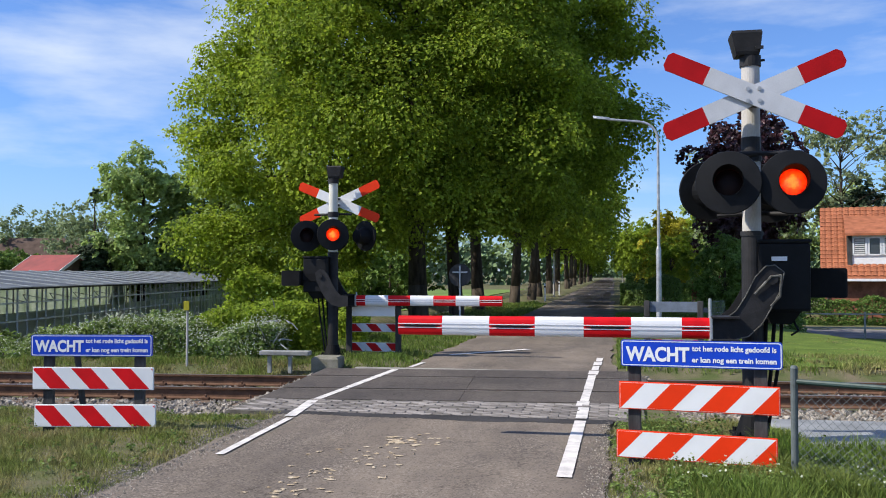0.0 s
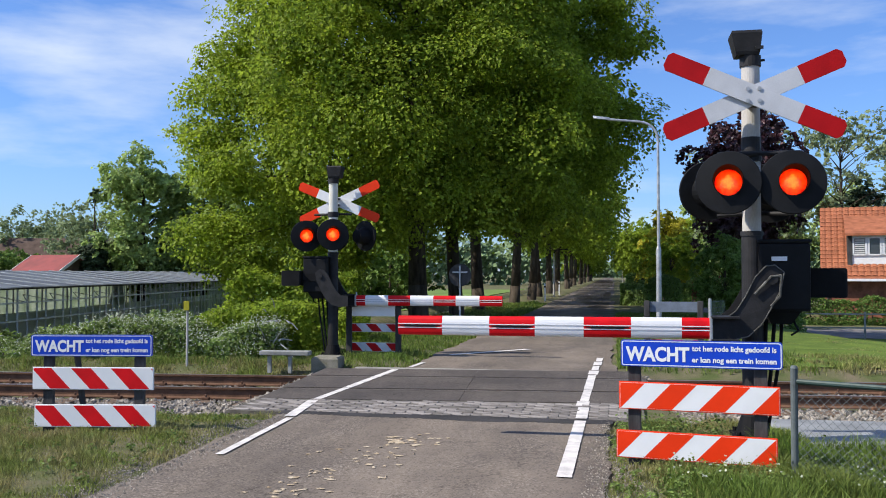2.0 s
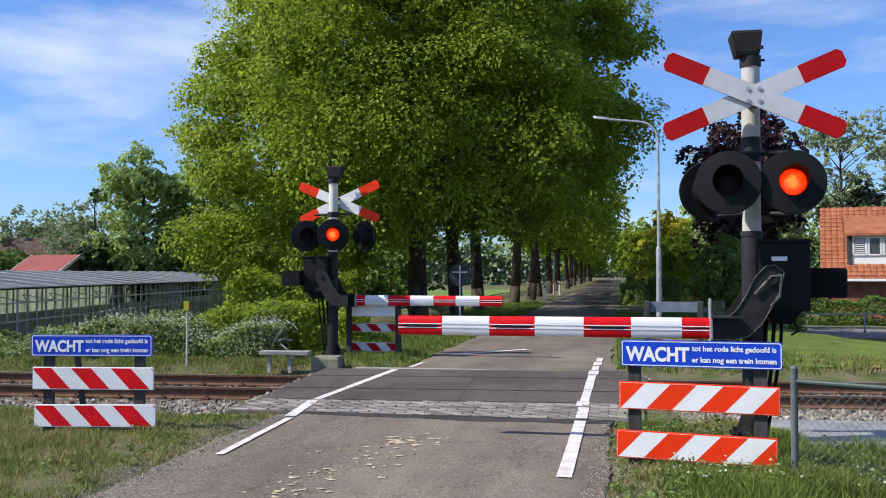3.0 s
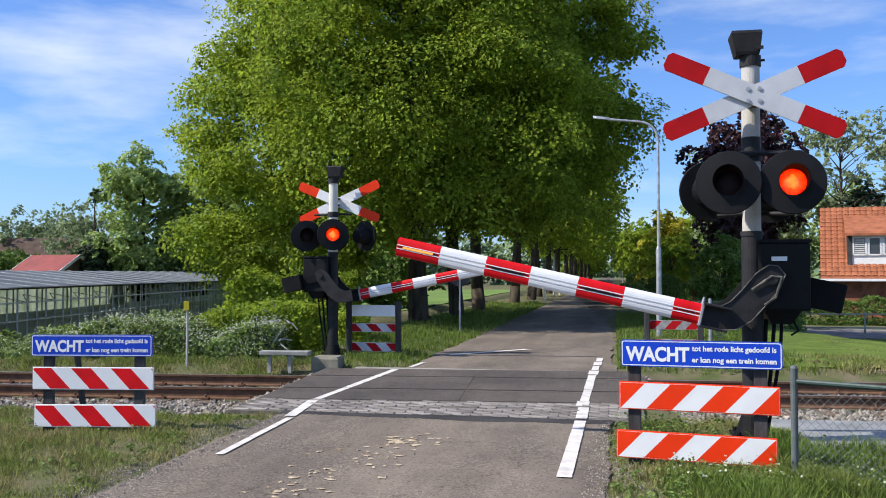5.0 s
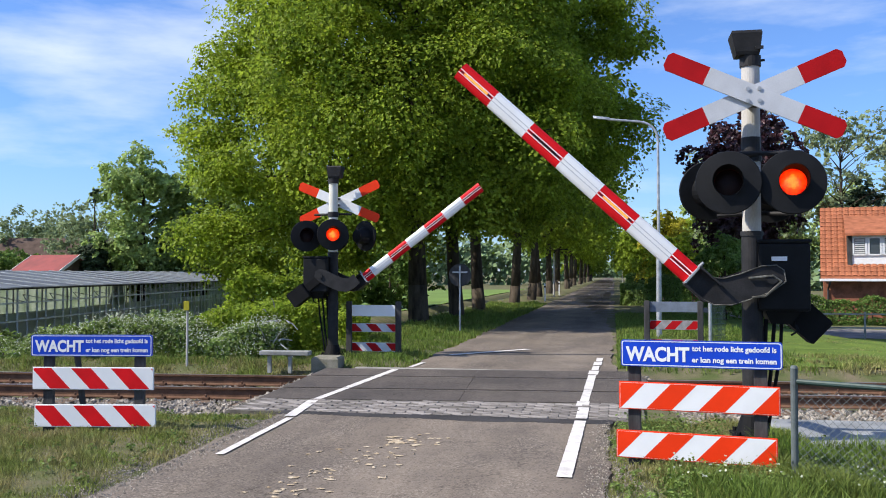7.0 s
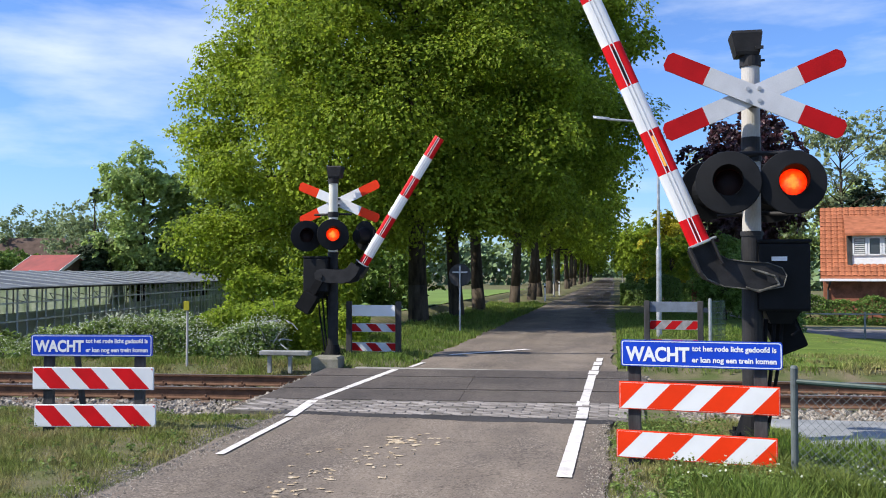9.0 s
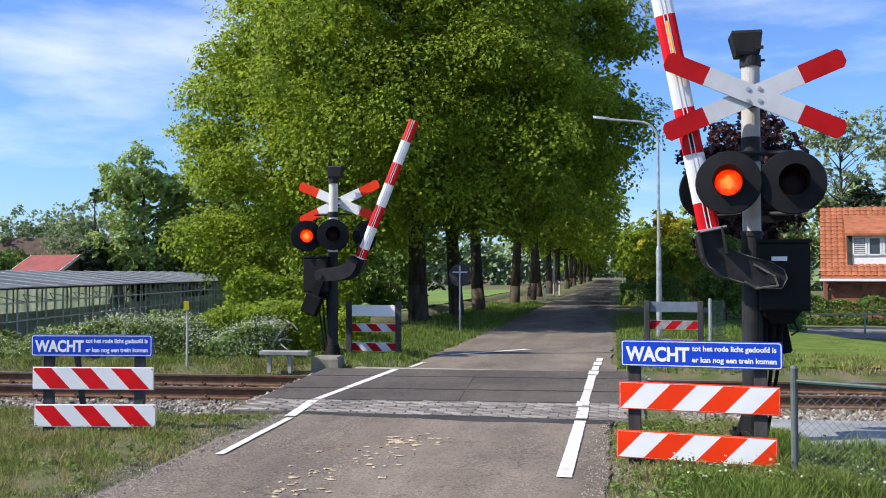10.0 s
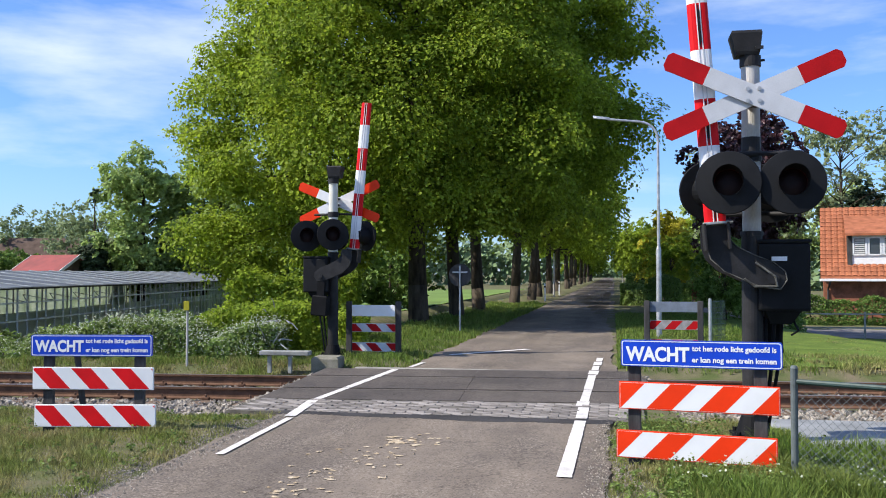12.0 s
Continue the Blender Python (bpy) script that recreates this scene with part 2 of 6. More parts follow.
M = dict(
    ground=mat("ground_soil_grass", (0.085, 0.105, 0.035), 0.95, 0.55, 2.4, 1.0, col2=(0.17, 0.14, 0.09), fine=95),
    asphalt=asphalt_mat("asphalt", (0.155, 0.129, 0.106), (0.208, 0.174, 0.142), (0.34, 0.29, 0.235)),
    tar=mat("tar", (0.075, 0.07, 0.07), 0.8, 0.3, 1.5, 0.4, fine=120),
    mat_dark=asphalt_mat("crossing_mat", (0.088, 0.077, 0.070), (0.116, 0.101, 0.090), (0.19, 0.165, 0.14)),
    brick=mat("paving_brick", (0.30, 0.27, 0.245), 0.9, 0.3, 5, 0.4, rand=0.4),
    joint=mat("joint_sand", (0.17, 0.155, 0.13), 0.95, 0.3, 8, 0.4),
    concrete=mat("concrete", (0.36, 0.34, 0.30), 0.9, 0.3, 4, 0.4),
    oldblock=mat("mossy_concrete", (0.25, 0.23, 0.19), 0.9, 0.35, 7, 0.5, col2=(0.16, 0.155, 0.11)),
    # board white with shade mixed into the colour, besides dirt
    dull=mat("shaded_dirty_board", (0.34, 0.33, 0.33), 0.7, 0.3, 6, 0.1),
    slab=mat("pale_concrete", (0.29, 0.30, 0.305), 0.9, 0.2, 2, 0.3),
    line=mat("road_paint", (0.74, 0.69, 0.64), 0.75, 0.22, 7, 0.4, col2=(0.5, 0.47, 0.44), fine=60),
    mud=mat("dried_mud", (0.50, 0.42, 0.31), 0.95, 0.4, 14, 0.4, col2=(0.34, 0.25, 0.15)),
    rust=mat("rusty_steel", (0.165, 0.092, 0.058), 0.85, 0.35, 7, 0.4, col2=(0.10, 0.056, 0.036)),
    railtop=mat("worn_rail_head", (0.30, 0.24, 0.21), 0.4, 0.3, 9, 0.1, metal=0.6),
    ballast=mat("ballast_stone", (0.34, 0.30, 0.25), 0.95, 0.3, 14, 0.4, island=0.5),
    ballast_bed=mat("ballast_bed", (0.17, 0.145, 0.12), 0.95, 0.45, 12, 0.8, fine=26),
    sleeper=mat("sleeper_wood", (0.20, 0.14, 0.10), 0.9, 0.3, 6, 0.4),
    black=mat("black_enamel", (0.008, 0.0085, 0.010), 0.6, 0.3, 6, 0.08, spec=0.2),
    blackhull=mat("black_matt", (0.008, 0.008, 0.009), 0.7, 0.3, 5, 0.15, spec=0.15),
    greymetal=mat("worn_grey_paint", (0.026, 0.025, 0.026), 0.6, 0.3, 8, 0.15, spec=0.25),
    rimmetal=mat("worn_pale_steel", (0.15, 0.145, 0.125), 0.6, 0.5, 12, 0.1, spec=0.3),
    steel=mat("galvanised_steel", (0.50, 0.51, 0.52), 0.45, 0.25, 8, 0.1, metal=0.5),
    pole=mat("pole_light_grey", (0.52, 0.49, 0.45), 0.6, 0.2, 5, 0.1, stretch=(1, 1, 0.3)),
    # cream mast paint, brightened to carry the sunlight on the far mast
    palepole=mat("pole_sunlit_cream", (0.74, 0.72, 0.62), 0.55, 0.15, 5, 0.1, stretch=(1, 1, 0.3)),
    white=mat("white_enamel", (0.80, 0.80, 0.80), 0.4, 0.05, 5, 0.03),
    crosswhite=mat("dull_white_enamel", (0.56, 0.57, 0.60), 0.6, 0.10, 4, 0.05),
    red=mat("signal_red", (0.70, 0.005, 0.010), 0.5, 0.12, 5, 0.03, spec=0.2),
    crossred=mat("faded_red", (0.45, 0.006, 0.009), 0.6, 0.14, 5, 0.03, spec=0.15),
    orange=mat("reflective_orange_red", (0.82, 0.040, 0.004), 0.5, 0.08, 5, 0.03, spec=0.2),
    blue=mat("sign_blue", (0.008, 0.055, 0.52), 0.35, 0.08, 5, 0.02, spec=0.25),
    post=mat("weathered_grey_plastic", (0.075, 0.072, 0.072), 0.8, 0.3, 9, 0.3, stretch=(1, 1, 0.2)),
    lens_off=mat("dark_lens", (0.012, 0.003, 0.003), 0.5, 0.2, 20, 0.1, spec=0.15),
    boom_lamp=mat("lit_boom_lamp", (0.5, 0.12, 0.02), 0.4, 0.1, 30, 0.0, emit=((1.0, 0.34, 0.05), 1.0)),
    lens_on=lens_mat("lit_lens", (1.0, 0.27, 0.02), (0.60, 0.003, 0.0), 1.1),
    bark=mat("oak_bark", (0.095, 0.075, 0.055), 0.95, 0.4, 6, 0.9, stretch=(1, 1, 0.25), fine=40),
    leaf=mat("oak_leaf", (0.305, 0.385, 0.038), 0.5, 0.12, 0.8, 0.0, col2=(0.205, 0.285, 0.032), island=0.38, trans=0.55, spec=0.15),
    leaf_dark=mat("dark_leaf", (0.16, 0.255, 0.05), 0.6, 0.2, 1.0, 0.0, island=0.4, trans=0.4, spec=0.3),
    # paler green: haze of the distance is mixed into the leaf colour
    leaf_far=mat("distant_hazy_leaf", (0.36, 0.47, 0.15), 0.7, 0.15, 0.6, 0.0, island=0.35, trans=0.4, spec=0.2),
    leaf_pale=mat("birch_leaf", (0.30, 0.37, 0.19), 0.7, 0.2, 0.6, 0.0, island=0.35, trans=0.4, spec=0.2),
    # bluish haze over the horizon woods is part of this colour
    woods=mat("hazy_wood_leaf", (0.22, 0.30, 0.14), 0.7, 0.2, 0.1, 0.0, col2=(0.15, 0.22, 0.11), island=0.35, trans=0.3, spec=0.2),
    # lush green, darkened so the colour also carries shade among the blades
    grass_lush=mat("lush_shaded_blade", (0.125, 0.205, 0.032), 0.7, 0.2, 1.1, 0.0, col2=(0.17, 0.21, 0.05), island=0.45, trans=0.35, spec=0.2),
    leaf_copper=mat("copper_beech_leaf", (0.070, 0.028, 0.036), 0.45, 0.2, 1.0, 0.0, island=0.5, trans=0.25),
    leaf_gold=mat("golden_leaf", (0.46, 0.42, 0.03), 0.6, 0.2, 1.0, 0.0, island=0.4, trans=0.3, spec=0.3),
    needle=mat("spruce_needle", (0.045, 0.072, 0.036), 0.7, 0.2, 1.0, 0.0, island=0.4, trans=0.1, spec=0.2),
    hedge=mat("hedge_leaf", (0.18, 0.255, 0.058), 0.6, 0.2, 1.2, 0.0, island=0.45, trans=0.4, spec=0.3),
    blossom=mat("white_umbel", (0.56, 0.60, 0.46), 0.8, 0.1, 8, 0.0, island=0.2, trans=0.2),
    grass=mat("grass_blade", (0.185, 0.235, 0.050), 0.7, 0.2, 1.6, 0.0, col2=(0.29, 0.25, 0.11), island=0.45, trans=0.3, spec=0.2),
    lawn=mat("mown_lawn", (0.135, 0.19, 0.035), 0.95, 0.35, 1.6, 1.0, col2=(0.075, 0.115, 0.022), fine=45),
    field=mat("green_field", (0.16, 0.24, 0.06), 0.9, 0.2, 0.1, 0.5, fine=20),
    roof_orange=mat("orange_roof_tile", (0.40, 0.145, 0.075), 0.8, 0.25, 2.5, 0.2, rand=0.18),
    roof_red=mat("red_roof_sheet", (0.27, 0.045, 0.035), 0.7, 0.2, 1.5, 0.1),
    roof_brown=mat("brown_roof", (0.13, 0.09, 0.07), 0.85, 0.25, 2, 0.2),
    housebrick=mat("house_brick", (0.32, 0.13, 0.08), 0.9, 0.3, 3, 0.3, fine=24),
    glass=mat("window_glass", (0.05, 0.06, 0.07), 0.05, 0.1, 2, 0.0),
    blind=mat("white_blind", (0.6, 0.6, 0.58), 0.7, 0.1, 3, 0.0),
    ghglass=mat("greenhouse_sheet", (0.40, 0.42, 0.44), 0.45, 0.35, 0.5, 0.1, col2=(0.25, 0.265, 0.28), trans=0.6, rand=0.16),
    ghwall=mat("greenhouse_wall_film", (0.60, 0.63, 0.55), 0.5, 0.3, 0.9, 0.1, col2=(0.42, 0.48, 0.36), trans=0.7),
    ghpost=mat("pale_greenhouse_bar", (0.62, 0.63, 0.60), 0.7, 0.2, 4, 0.1),
    wiregrey=mat("dull_fence_grey", (0.12, 0.14, 0.14), 0.6, 0.25, 9, 0.1, spec=0.3),
    timber=mat("bleached_timber", (0.40, 0.40, 0.37), 0.85, 0.3, 6, 0.3, stretch=(0.3, 1, 1)),
    greenwire=mat("green_plastic_wire", (0.035, 0.065, 0.055), 0.5, 0.2, 9, 0.05),
    water=mat("ditch_water", (0.03, 0.04, 0.035), 0.06, 0.1, 2, 0.02),
    path=mat("grey_path", (0.24, 0.22, 0.21), 0.9, 0.25, 1.5, 0.3),
    signback=mat("sign_back_grey", (0.17, 0.20, 0.25), 0.5, 0.2, 6, 0.05),
)


# ---- mesh helpers ----
def part(name, bm, material, parent=None, label="", smooth=False):
    me = bpy.data.meshes.new(name)
    bm.to_mesh(me)
    bm.free()
    for m in (material if isinstance(material, (list, tuple)) else [material]):
        me.materials.append(m)
    if smooth:
        me.polygons.foreach_set("use_smooth", [True] * len(me.polygons))
    ob = new(name, me)
    if parent is not None:
        ob.parent = parent
    if label:
        ob["label"] = label
    return ob


def thing(name, m, label, category, group="", kind=""):
    ob = new(name)
    ob.empty_display_size = 0.2
    ob.matrix_basis = m
    return tagged(ob, label, category, group, kind)


def arrays(name, verts, faces, material, parent=None, kind="", label="", smooth=False):
    """A mesh object from numpy arrays: verts (n, 3) and faces (m, 3) or (m, 4)."""
    me = bpy.data.meshes.new(name)
    k = faces.shape[1]
    me.vertices.add(len(verts))
    me.vertices.foreach_set("co", np.asarray(verts, dtype=np.float32).ravel())
    me.loops.add(faces.size)
    me.loops.foreach_set("vertex_index", np.asarray(faces, dtype=np.int32).ravel())
    me.polygons.add(len(faces))
    me.polygons.foreach_set("loop_start", np.arange(0, faces.size, k, dtype=np.int32))
    me.polygons.foreach_set("use_smooth", np.full(len(faces), smooth, dtype=bool))
    me.update(calc_edges=True)
    me.validate()
    me.materials.append(material)
    ob = new(name, me)
    if parent is not None:
        ob.parent = parent
    if kind:
        ob["kind"] = kind
    if label:
        ob["label"] = label
    return ob


def box(bm, x0, x1, y0, y1, z0, z1, bev=0.0, m=None, idx=0):
    mat4 = Matrix.Translation(((x0 + x1) / 2, (y0 + y1) / 2, (z0 + z1) / 2)) @ Matrix.Diagonal((x1 - x0, y1 - y0, z1 - z0, 1))
    r = bmesh.ops.create_cube(bm, size=1.0, matrix=(m or Matrix()) @ mat4)
    vs = r["verts"]
    fs = {f for v in vs for f in v.link_faces}
    for f in fs:
        f.material_index = idx
    if bev:
        es = list({e for v in vs for e in v.link_edges})
        r2 = bmesh.ops.bevel(bm, geom=es, offset=bev, segments=2, affect="EDGES", profile=0.6)
        for f in r2["faces"]:
            f.material_index = idx
    return bm


def cyl(bm, p0, p1, r0, r1=None, n=16, idx=0, caps=True):
    p0, p1 = Vector(p0), Vector(p1)
    d = p1 - p0
    m = Matrix.Translation((p0 + p1) / 2) @ d.to_track_quat("Z", "Y").to_matrix().to_4x4()
    r = bmesh.ops.create_cone(bm, cap_ends=caps, segments=n, radius1=r0, radius2=r0 if r1 is None else r1, depth=d.length, matrix=m)
    for f in {f for v in r["verts"] for f in v.link_faces}:
        f.material_index = idx
    return bm


def tube(bm, pts, r, n=8, idx=0):
    for a, b in zip(pts, pts[1:]):
        cyl(bm, a, b, r, r, n, idx)
    for p in pts[1:-1]:
        bmesh.ops.create_uvsphere(bm, u_segments=n, v_segments=max(4, n // 2), radius=r, matrix=Matrix.Translation(p))
    return bm


def poly(bm, pts, y0, y1, idx=0):
    """A plate: the outline pts (x, z) from y0 to y1."""
    a = [bm.verts.new((x, y0, z)) for x, z in pts]
    b = [bm.verts.new((x, y1, z)) for x, z in pts]
    fs = [bm.faces.new(a), bm.faces.new(b[::-1])]
    for i in range(len(pts)):
        j = (i + 1) % len(pts)
        fs.append(bm.faces.new((a[j], a[i], b[i], b[j])))
    for f in fs:
        f.material_index = idx
    bmesh.ops.recalc_face_normals(bm, faces=fs)
    return bm


def smooth(a, b, v):
    t = np.clip((np.asarray(v, float) - a) / (b - a), 0, 1)
    return t * t * (3 - 2 * t)


# ---- the lie of the land ----
TRACK_C, TRACK_A = (-1.8, 12.62), radians(4.5)
MAT_X0, MAT_X1 = -4.5, 0.5


def track_uv(x, y):
    dx, dy = np.asarray(x, float) - TRACK_C[0], np.asarray(y, float) - TRACK_C[1]
    c, s = math.cos(TRACK_A), math.sin(TRACK_A)
    return dx * c + dy * s, -dx * s + dy * c


def land(x, y):
    """Height of the ground."""
    x, y = np.asarray(x, float), np.asarray(y, float)
    z = -0.85 * smooth(-7.5, -14.0, x) * smooth(14.0, 18.0, y)
    z = z - 0.95 * smooth(3.0, 9.0, x) * smooth(17.0, 36.0, y)
    z = z - 0.75 * np.exp(-((x + 8.3) / 0.9) ** 2) * smooth(19.0, 24.0, y)
    u, v = track_uv(x, y)
    off = np.maximum(smooth(MAT_X0 - TRACK_C[0] + 0.05, MAT_X0 - TRACK_C[0] - 0.5, u), smooth(MAT_X1 - TRACK_C[0] - 0.05, MAT_X1 - TRACK_C[0] + 0.5, u))
    z = z - 0.20 * off * smooth(2.45, 1.7, np.where(v < 0, np.abs(v) - 0.75, v))
    road = smooth(-3.80, -3.50, x) * smooth(0.06, -0.16, x)
    deck = smooth(-5.6, -4.9, x) * smooth(1.3, 0.7, x) * smooth(8.9, 9.3, y) * smooth(15.2, 14.6, y)
    road = np.maximum(road, deck)
    rough = 0.03 * np.sin(x * 2.3 + 1.1 * np.sin(y * 1.7)) * np.sin(y * 1.9 + 0.7)
    z = z + (rough - 0.0) * (1 - road) * (1 - off * smooth(3.3, 2.6, np.abs(v))) - 0.045 * road * (1 - off)
    return z


# ---- ground, road, railway ----
def axis(near, far, a, b, step):
    core = np.arange(a, b + 1e-6, step)
    lo = a - np.cumsum(np.geomspace(step * 1.5, (a - near) * 0.35, 14))
    hi = b + np.cumsum(np.geomspace(step * 1.5, (far - b) * 0.35, 14))
    return np.concatenate([lo[::-1], core, hi])


gx, gy = axis(-1200, 1200, -20, 14, 0.25), axis(-800, 2500, 2, 46, 0.25)
GX, GY = np.meshgrid(gx, gy)
gv = np.stack([GX, GY, land(GX, GY)], -1).reshape(-1, 3)
gi = np.arange(len(gx) * len(gy)).reshape(len(gy), len(gx))
gf = np.stack([gi[:-1, :-1], gi[:-1, 1:], gi[1:, 1:], gi[1:, :-1]], -1).reshape(-1, 4)
ground = tagged(arrays("ground", gv, gf, M["ground"], kind="structure", smooth=True), "rough grassy soil along road and railway", "ground")


def strip(name, x0, x1, y0, y1, z, thick, material, label, category, wobble=0.0, ny=60, seed=1, kind="structure", step=None):
    """A flat layer with slightly ragged long edges."""
    rng = np.random.default_rng(seed)
    ys = np.linspace(y0, y1, ny)
    def ragged():
        a = rng.uniform(0, 6.3, 5)
        w = sum(np.sin(ys * f + q) / (1 + 0.25 * f) for f, q in zip((0.9, 2.3, 5.1, 11.0, 19.0), a))
        return wobble * (w + rng.normal(0, 0.22, ny))
    j0, j1 = ragged(), ragged()
    top = np.concatenate([np.stack([x0 + j0, ys, np.full(ny, z)], -1), np.stack([x1 + j1, ys, np.full(ny, z)], -1)])
    low = top - [0, 0, thick]
    v = np.concatenate([top, low])
    f = []
    for i in range(ny - 1):
        a, b, c, d = i, i + 1, ny + i, ny + i + 1
        f += [(a, c, d, b), (a + 2 * ny, a, b, b + 2 * ny), (c, c + 2 * ny, d + 2 * ny, d)]
    f += [(0, 2 * ny, 3 * ny, ny), (ny - 1, 2 * ny - 1, 4 * ny - 1, 3 * ny - 1)]
    return tagged(arrays(name, v, np.array(f), material, kind=kind), label, category)


road = strip("road", -3.62, -0.04, -40, 9.72, 0.0, 0.06, M["asphalt"], "worn grey asphalt country road", "road", 0.032, 900)
strip("road", -3.35, -0.02, 14.45, 420, 0.0, 0.06, M["asphalt"], "narrow asphalt road under an avenue of trees", "road", 0.05, 2400, 2)
strip("road_apron", -4.2, 0.25, 13.9, 14.5, 0.004, 0.06, M["concrete"], "pale concrete edge strip of the level crossing", "road", 0.01, 6, 3)

# dark crossing surface between and beside the rails
crossing = thing("crossing_deck", Matrix.Translation((TRACK_C[0], TRACK_C[1], 0)) @ Matrix.Rotation(TRACK_A, 4, "Z"),
                 "dark asphalt level crossing deck between the rails", "road", kind="structure")
U0, U1 = MAT_X0 - TRACK_C[0], MAT_X1 - TRACK_C[0]
for v0, v1 in ((-1.75, -0.80), (-0.66, 0.66), (0.80, 1.78)):
    n = 2
    for i in range(n):
        b = bmesh.new()
        a0, a1 = U0 + (U1 - U0) * i / n, U0 + (U1 - U0) * (i + 1) / n
        box(b, a0 + 0.002, a1 - 0.002, v0, v1, -0.2, 0.006, 0.003)
        part("deck_panel", b, M["mat_dark"], crossing)
xs = np.linspace(-3.66, -0.02, 120)
rng = np.random.default_rng(52)
near_edge = 9.47 + 0.05 * np.sin(xs * 1.7 + 0.6) + 0.025 * np.sin(xs * 5.3) + rng.normal(0, 0.012, 120)
far_edge = 9.72 + 0.02 * np.sin(xs * 2.9) + rng.normal(0, 0.012, 120)
tv = np.concatenate([np.stack([xs, e, np.full(120, z)], -1) for e, z in ((near_edge, 0.001), (near_edge + 0.015, 0.006), (far_edge, 0.006))])
k = np.arange(119)
tf = np.concatenate([np.stack([k + o, k + 1 + o, k + 121 + o, k + 120 + o], -1) for o in (0, 120)])
tagged(arrays("tar_seam", tv, tf, M["tar"], kind="structure"), "dark ragged tar repair strip across the road", "road")

# railway
track = thing("railway_track", crossing.matrix_basis.copy(), "single railway track with rusty rails on ballast", "track", kind="structure")
prof = ((-0.065, -0.160), (0.065, -0.160), (0.065, -0.148), (0.012, -0.130), (0.010, -0.040), (0.036, -0.030), (0.036, -0.002), (-0.036, -0.002), (-0.036, -0.030), (-0.010, -0.040), (-0.012, -0.130), (-0.065, -0.148))
for v in (-0.735, 0.735):
    b = bmesh.new()
    a = [b.verts.new((-160, v + p, q)) for p, q in prof]
    c = [b.verts.new((160, v + p, q)) for p, q in prof]
    for i in range(len(prof)):
        j = (i + 1) % len(prof)
        f = b.faces.new((a[i], a[j], c[j], c[i]))
        f.material_index = 1 if i == 6 else 0
    bmesh.ops.recalc_face_normals(b, faces=b.faces[:])
    part("rail", b, [M["rust"], M["railtop"]], track)
b = bmesh.new()
box(b, -1.25, 1.25, -0.12, 0.12, -0.30, -0.165, 0.012)
sleeper_me = None
for i in range(-46, 47):
    u = i * 0.62
    if U0 - 0.1 < u < U1 + 0.1:
        continue
    if sleeper_me is None:
        ob = part("sleeper", b, M["sleeper"], track)
        sleeper_me = ob.data
    else:
        ob = new("sleeper", sleeper_me)
        ob.parent = track
    ob.matrix_basis = pose(u, random.uniform(-0.02, 0.02), 0, 0, 0, 90)
b = bmesh.new()
box(b, -0.05, 0.05, -0.04, 0.04, -0.165, -0.125, 0.01)
cyl(b, (0, 0.0, -0.13), (0, 0, -0.09), 0.018, 0.015, 8)
clip_ob = part("rail_clip", b, M["rust"], track)
clip_me = clip_ob.data
first = True
for i in range(-20, 15):
    u = i * 0.62
    if U0 - 0.1 < u < U1 + 0.1:
        continue
    for v in (-0.735, 0.735):
        for s in (-0.115, 0.115):
            ob = clip_ob if first else new("rail_clip", clip_me)
            first = False
            ob.parent = track
            ob.matrix_basis = pose(u, v + s, 0)


def stones(name, n, u_rng, v_rng, size, seed, label, keep=None):
    rng = np.random.default_rng(seed)
    u, v = rng.uniform(*u_rng, n), rng.uniform(*v_rng, n)
    ok = (u < U0 - 0.02) | (u > U1 + 0.02)
    u, v = u[ok], v[ok]
    n = len(u)
    c, s = math.cos(TRACK_A), math.sin(TRACK_A)
    x, y = TRACK_C[0] + u * c - v * s, TRACK_C[1] + u * s + v * c
    z = land(x, y) + rng.uniform(0.0, size * 0.6, n)
    base = np.array([(1, 0, 0), (-1, 0, 0), (0, 1, 0), (0, -1, 0), (0, 0, 1), (0, 0, -1)], float)
    tri = np.array([(0, 2, 4), (2, 1, 4), (1, 3, 4), (3, 0, 4), (2, 0, 5), (1, 2, 5), (3, 1, 5), (0, 3, 5)])
    r = size * rng.uniform(0.5, 1.1, (n, 1, 1)) * rng.uniform(0.6, 1.25, (n, 6, 1))
    q = rng.normal(size=(n, 3, 3))
    q, _ = np.linalg.qr(q)
    p = np.einsum("kj,nij->nki", base, q) * r
    p += np.stack([x, y, z], -1)[:, None]
    f = (tri[None] + 6 * np.arange(n)[:, None, None]).reshape(-1, 3)
    return tagged(arrays(name, p.reshape(-1, 3), f, M["ballast"], kind="stuff"), label, "ballast")


stones("ballast", 26000, (-16, 9), (-3.05, -0.86), 0.042, 5, "pale crushed stone ballast beside the rails")
stones("ballast", 7000, (-16, 9), (-0.60, 1.5), 0.04, 6, "brownish crushed stone ballast between the rails")

# road markings
def marking(x0, y0, x1, y1, w, label="white painted road line, worn", seed=0, n=24):
    rng = np.random.default_rng(seed)
    d = Vector((x1 - x0, y1 - y0, 0))
    s = Vector((-d.y, d.x, 0)).normalized() * w / 2
    vs, fs = [], []
    for i in range(n + 1):
        p = Vector((x0, y0, 0)) + d * i / n
        for k in (1, -1):
            q = p + s * k * (1 + rng.normal(0, 0.02))
            vs.append((q.x, q.y, 0.0105))
    for i in range(n):
        fs.append((2 * i, 2 * i + 1, 2 * i + 3, 2 * i + 2))
    return tagged(arrays("road_marking", np.array(vs), np.array(fs), M["line"], kind="structure"), label, "marking", group="road lines")


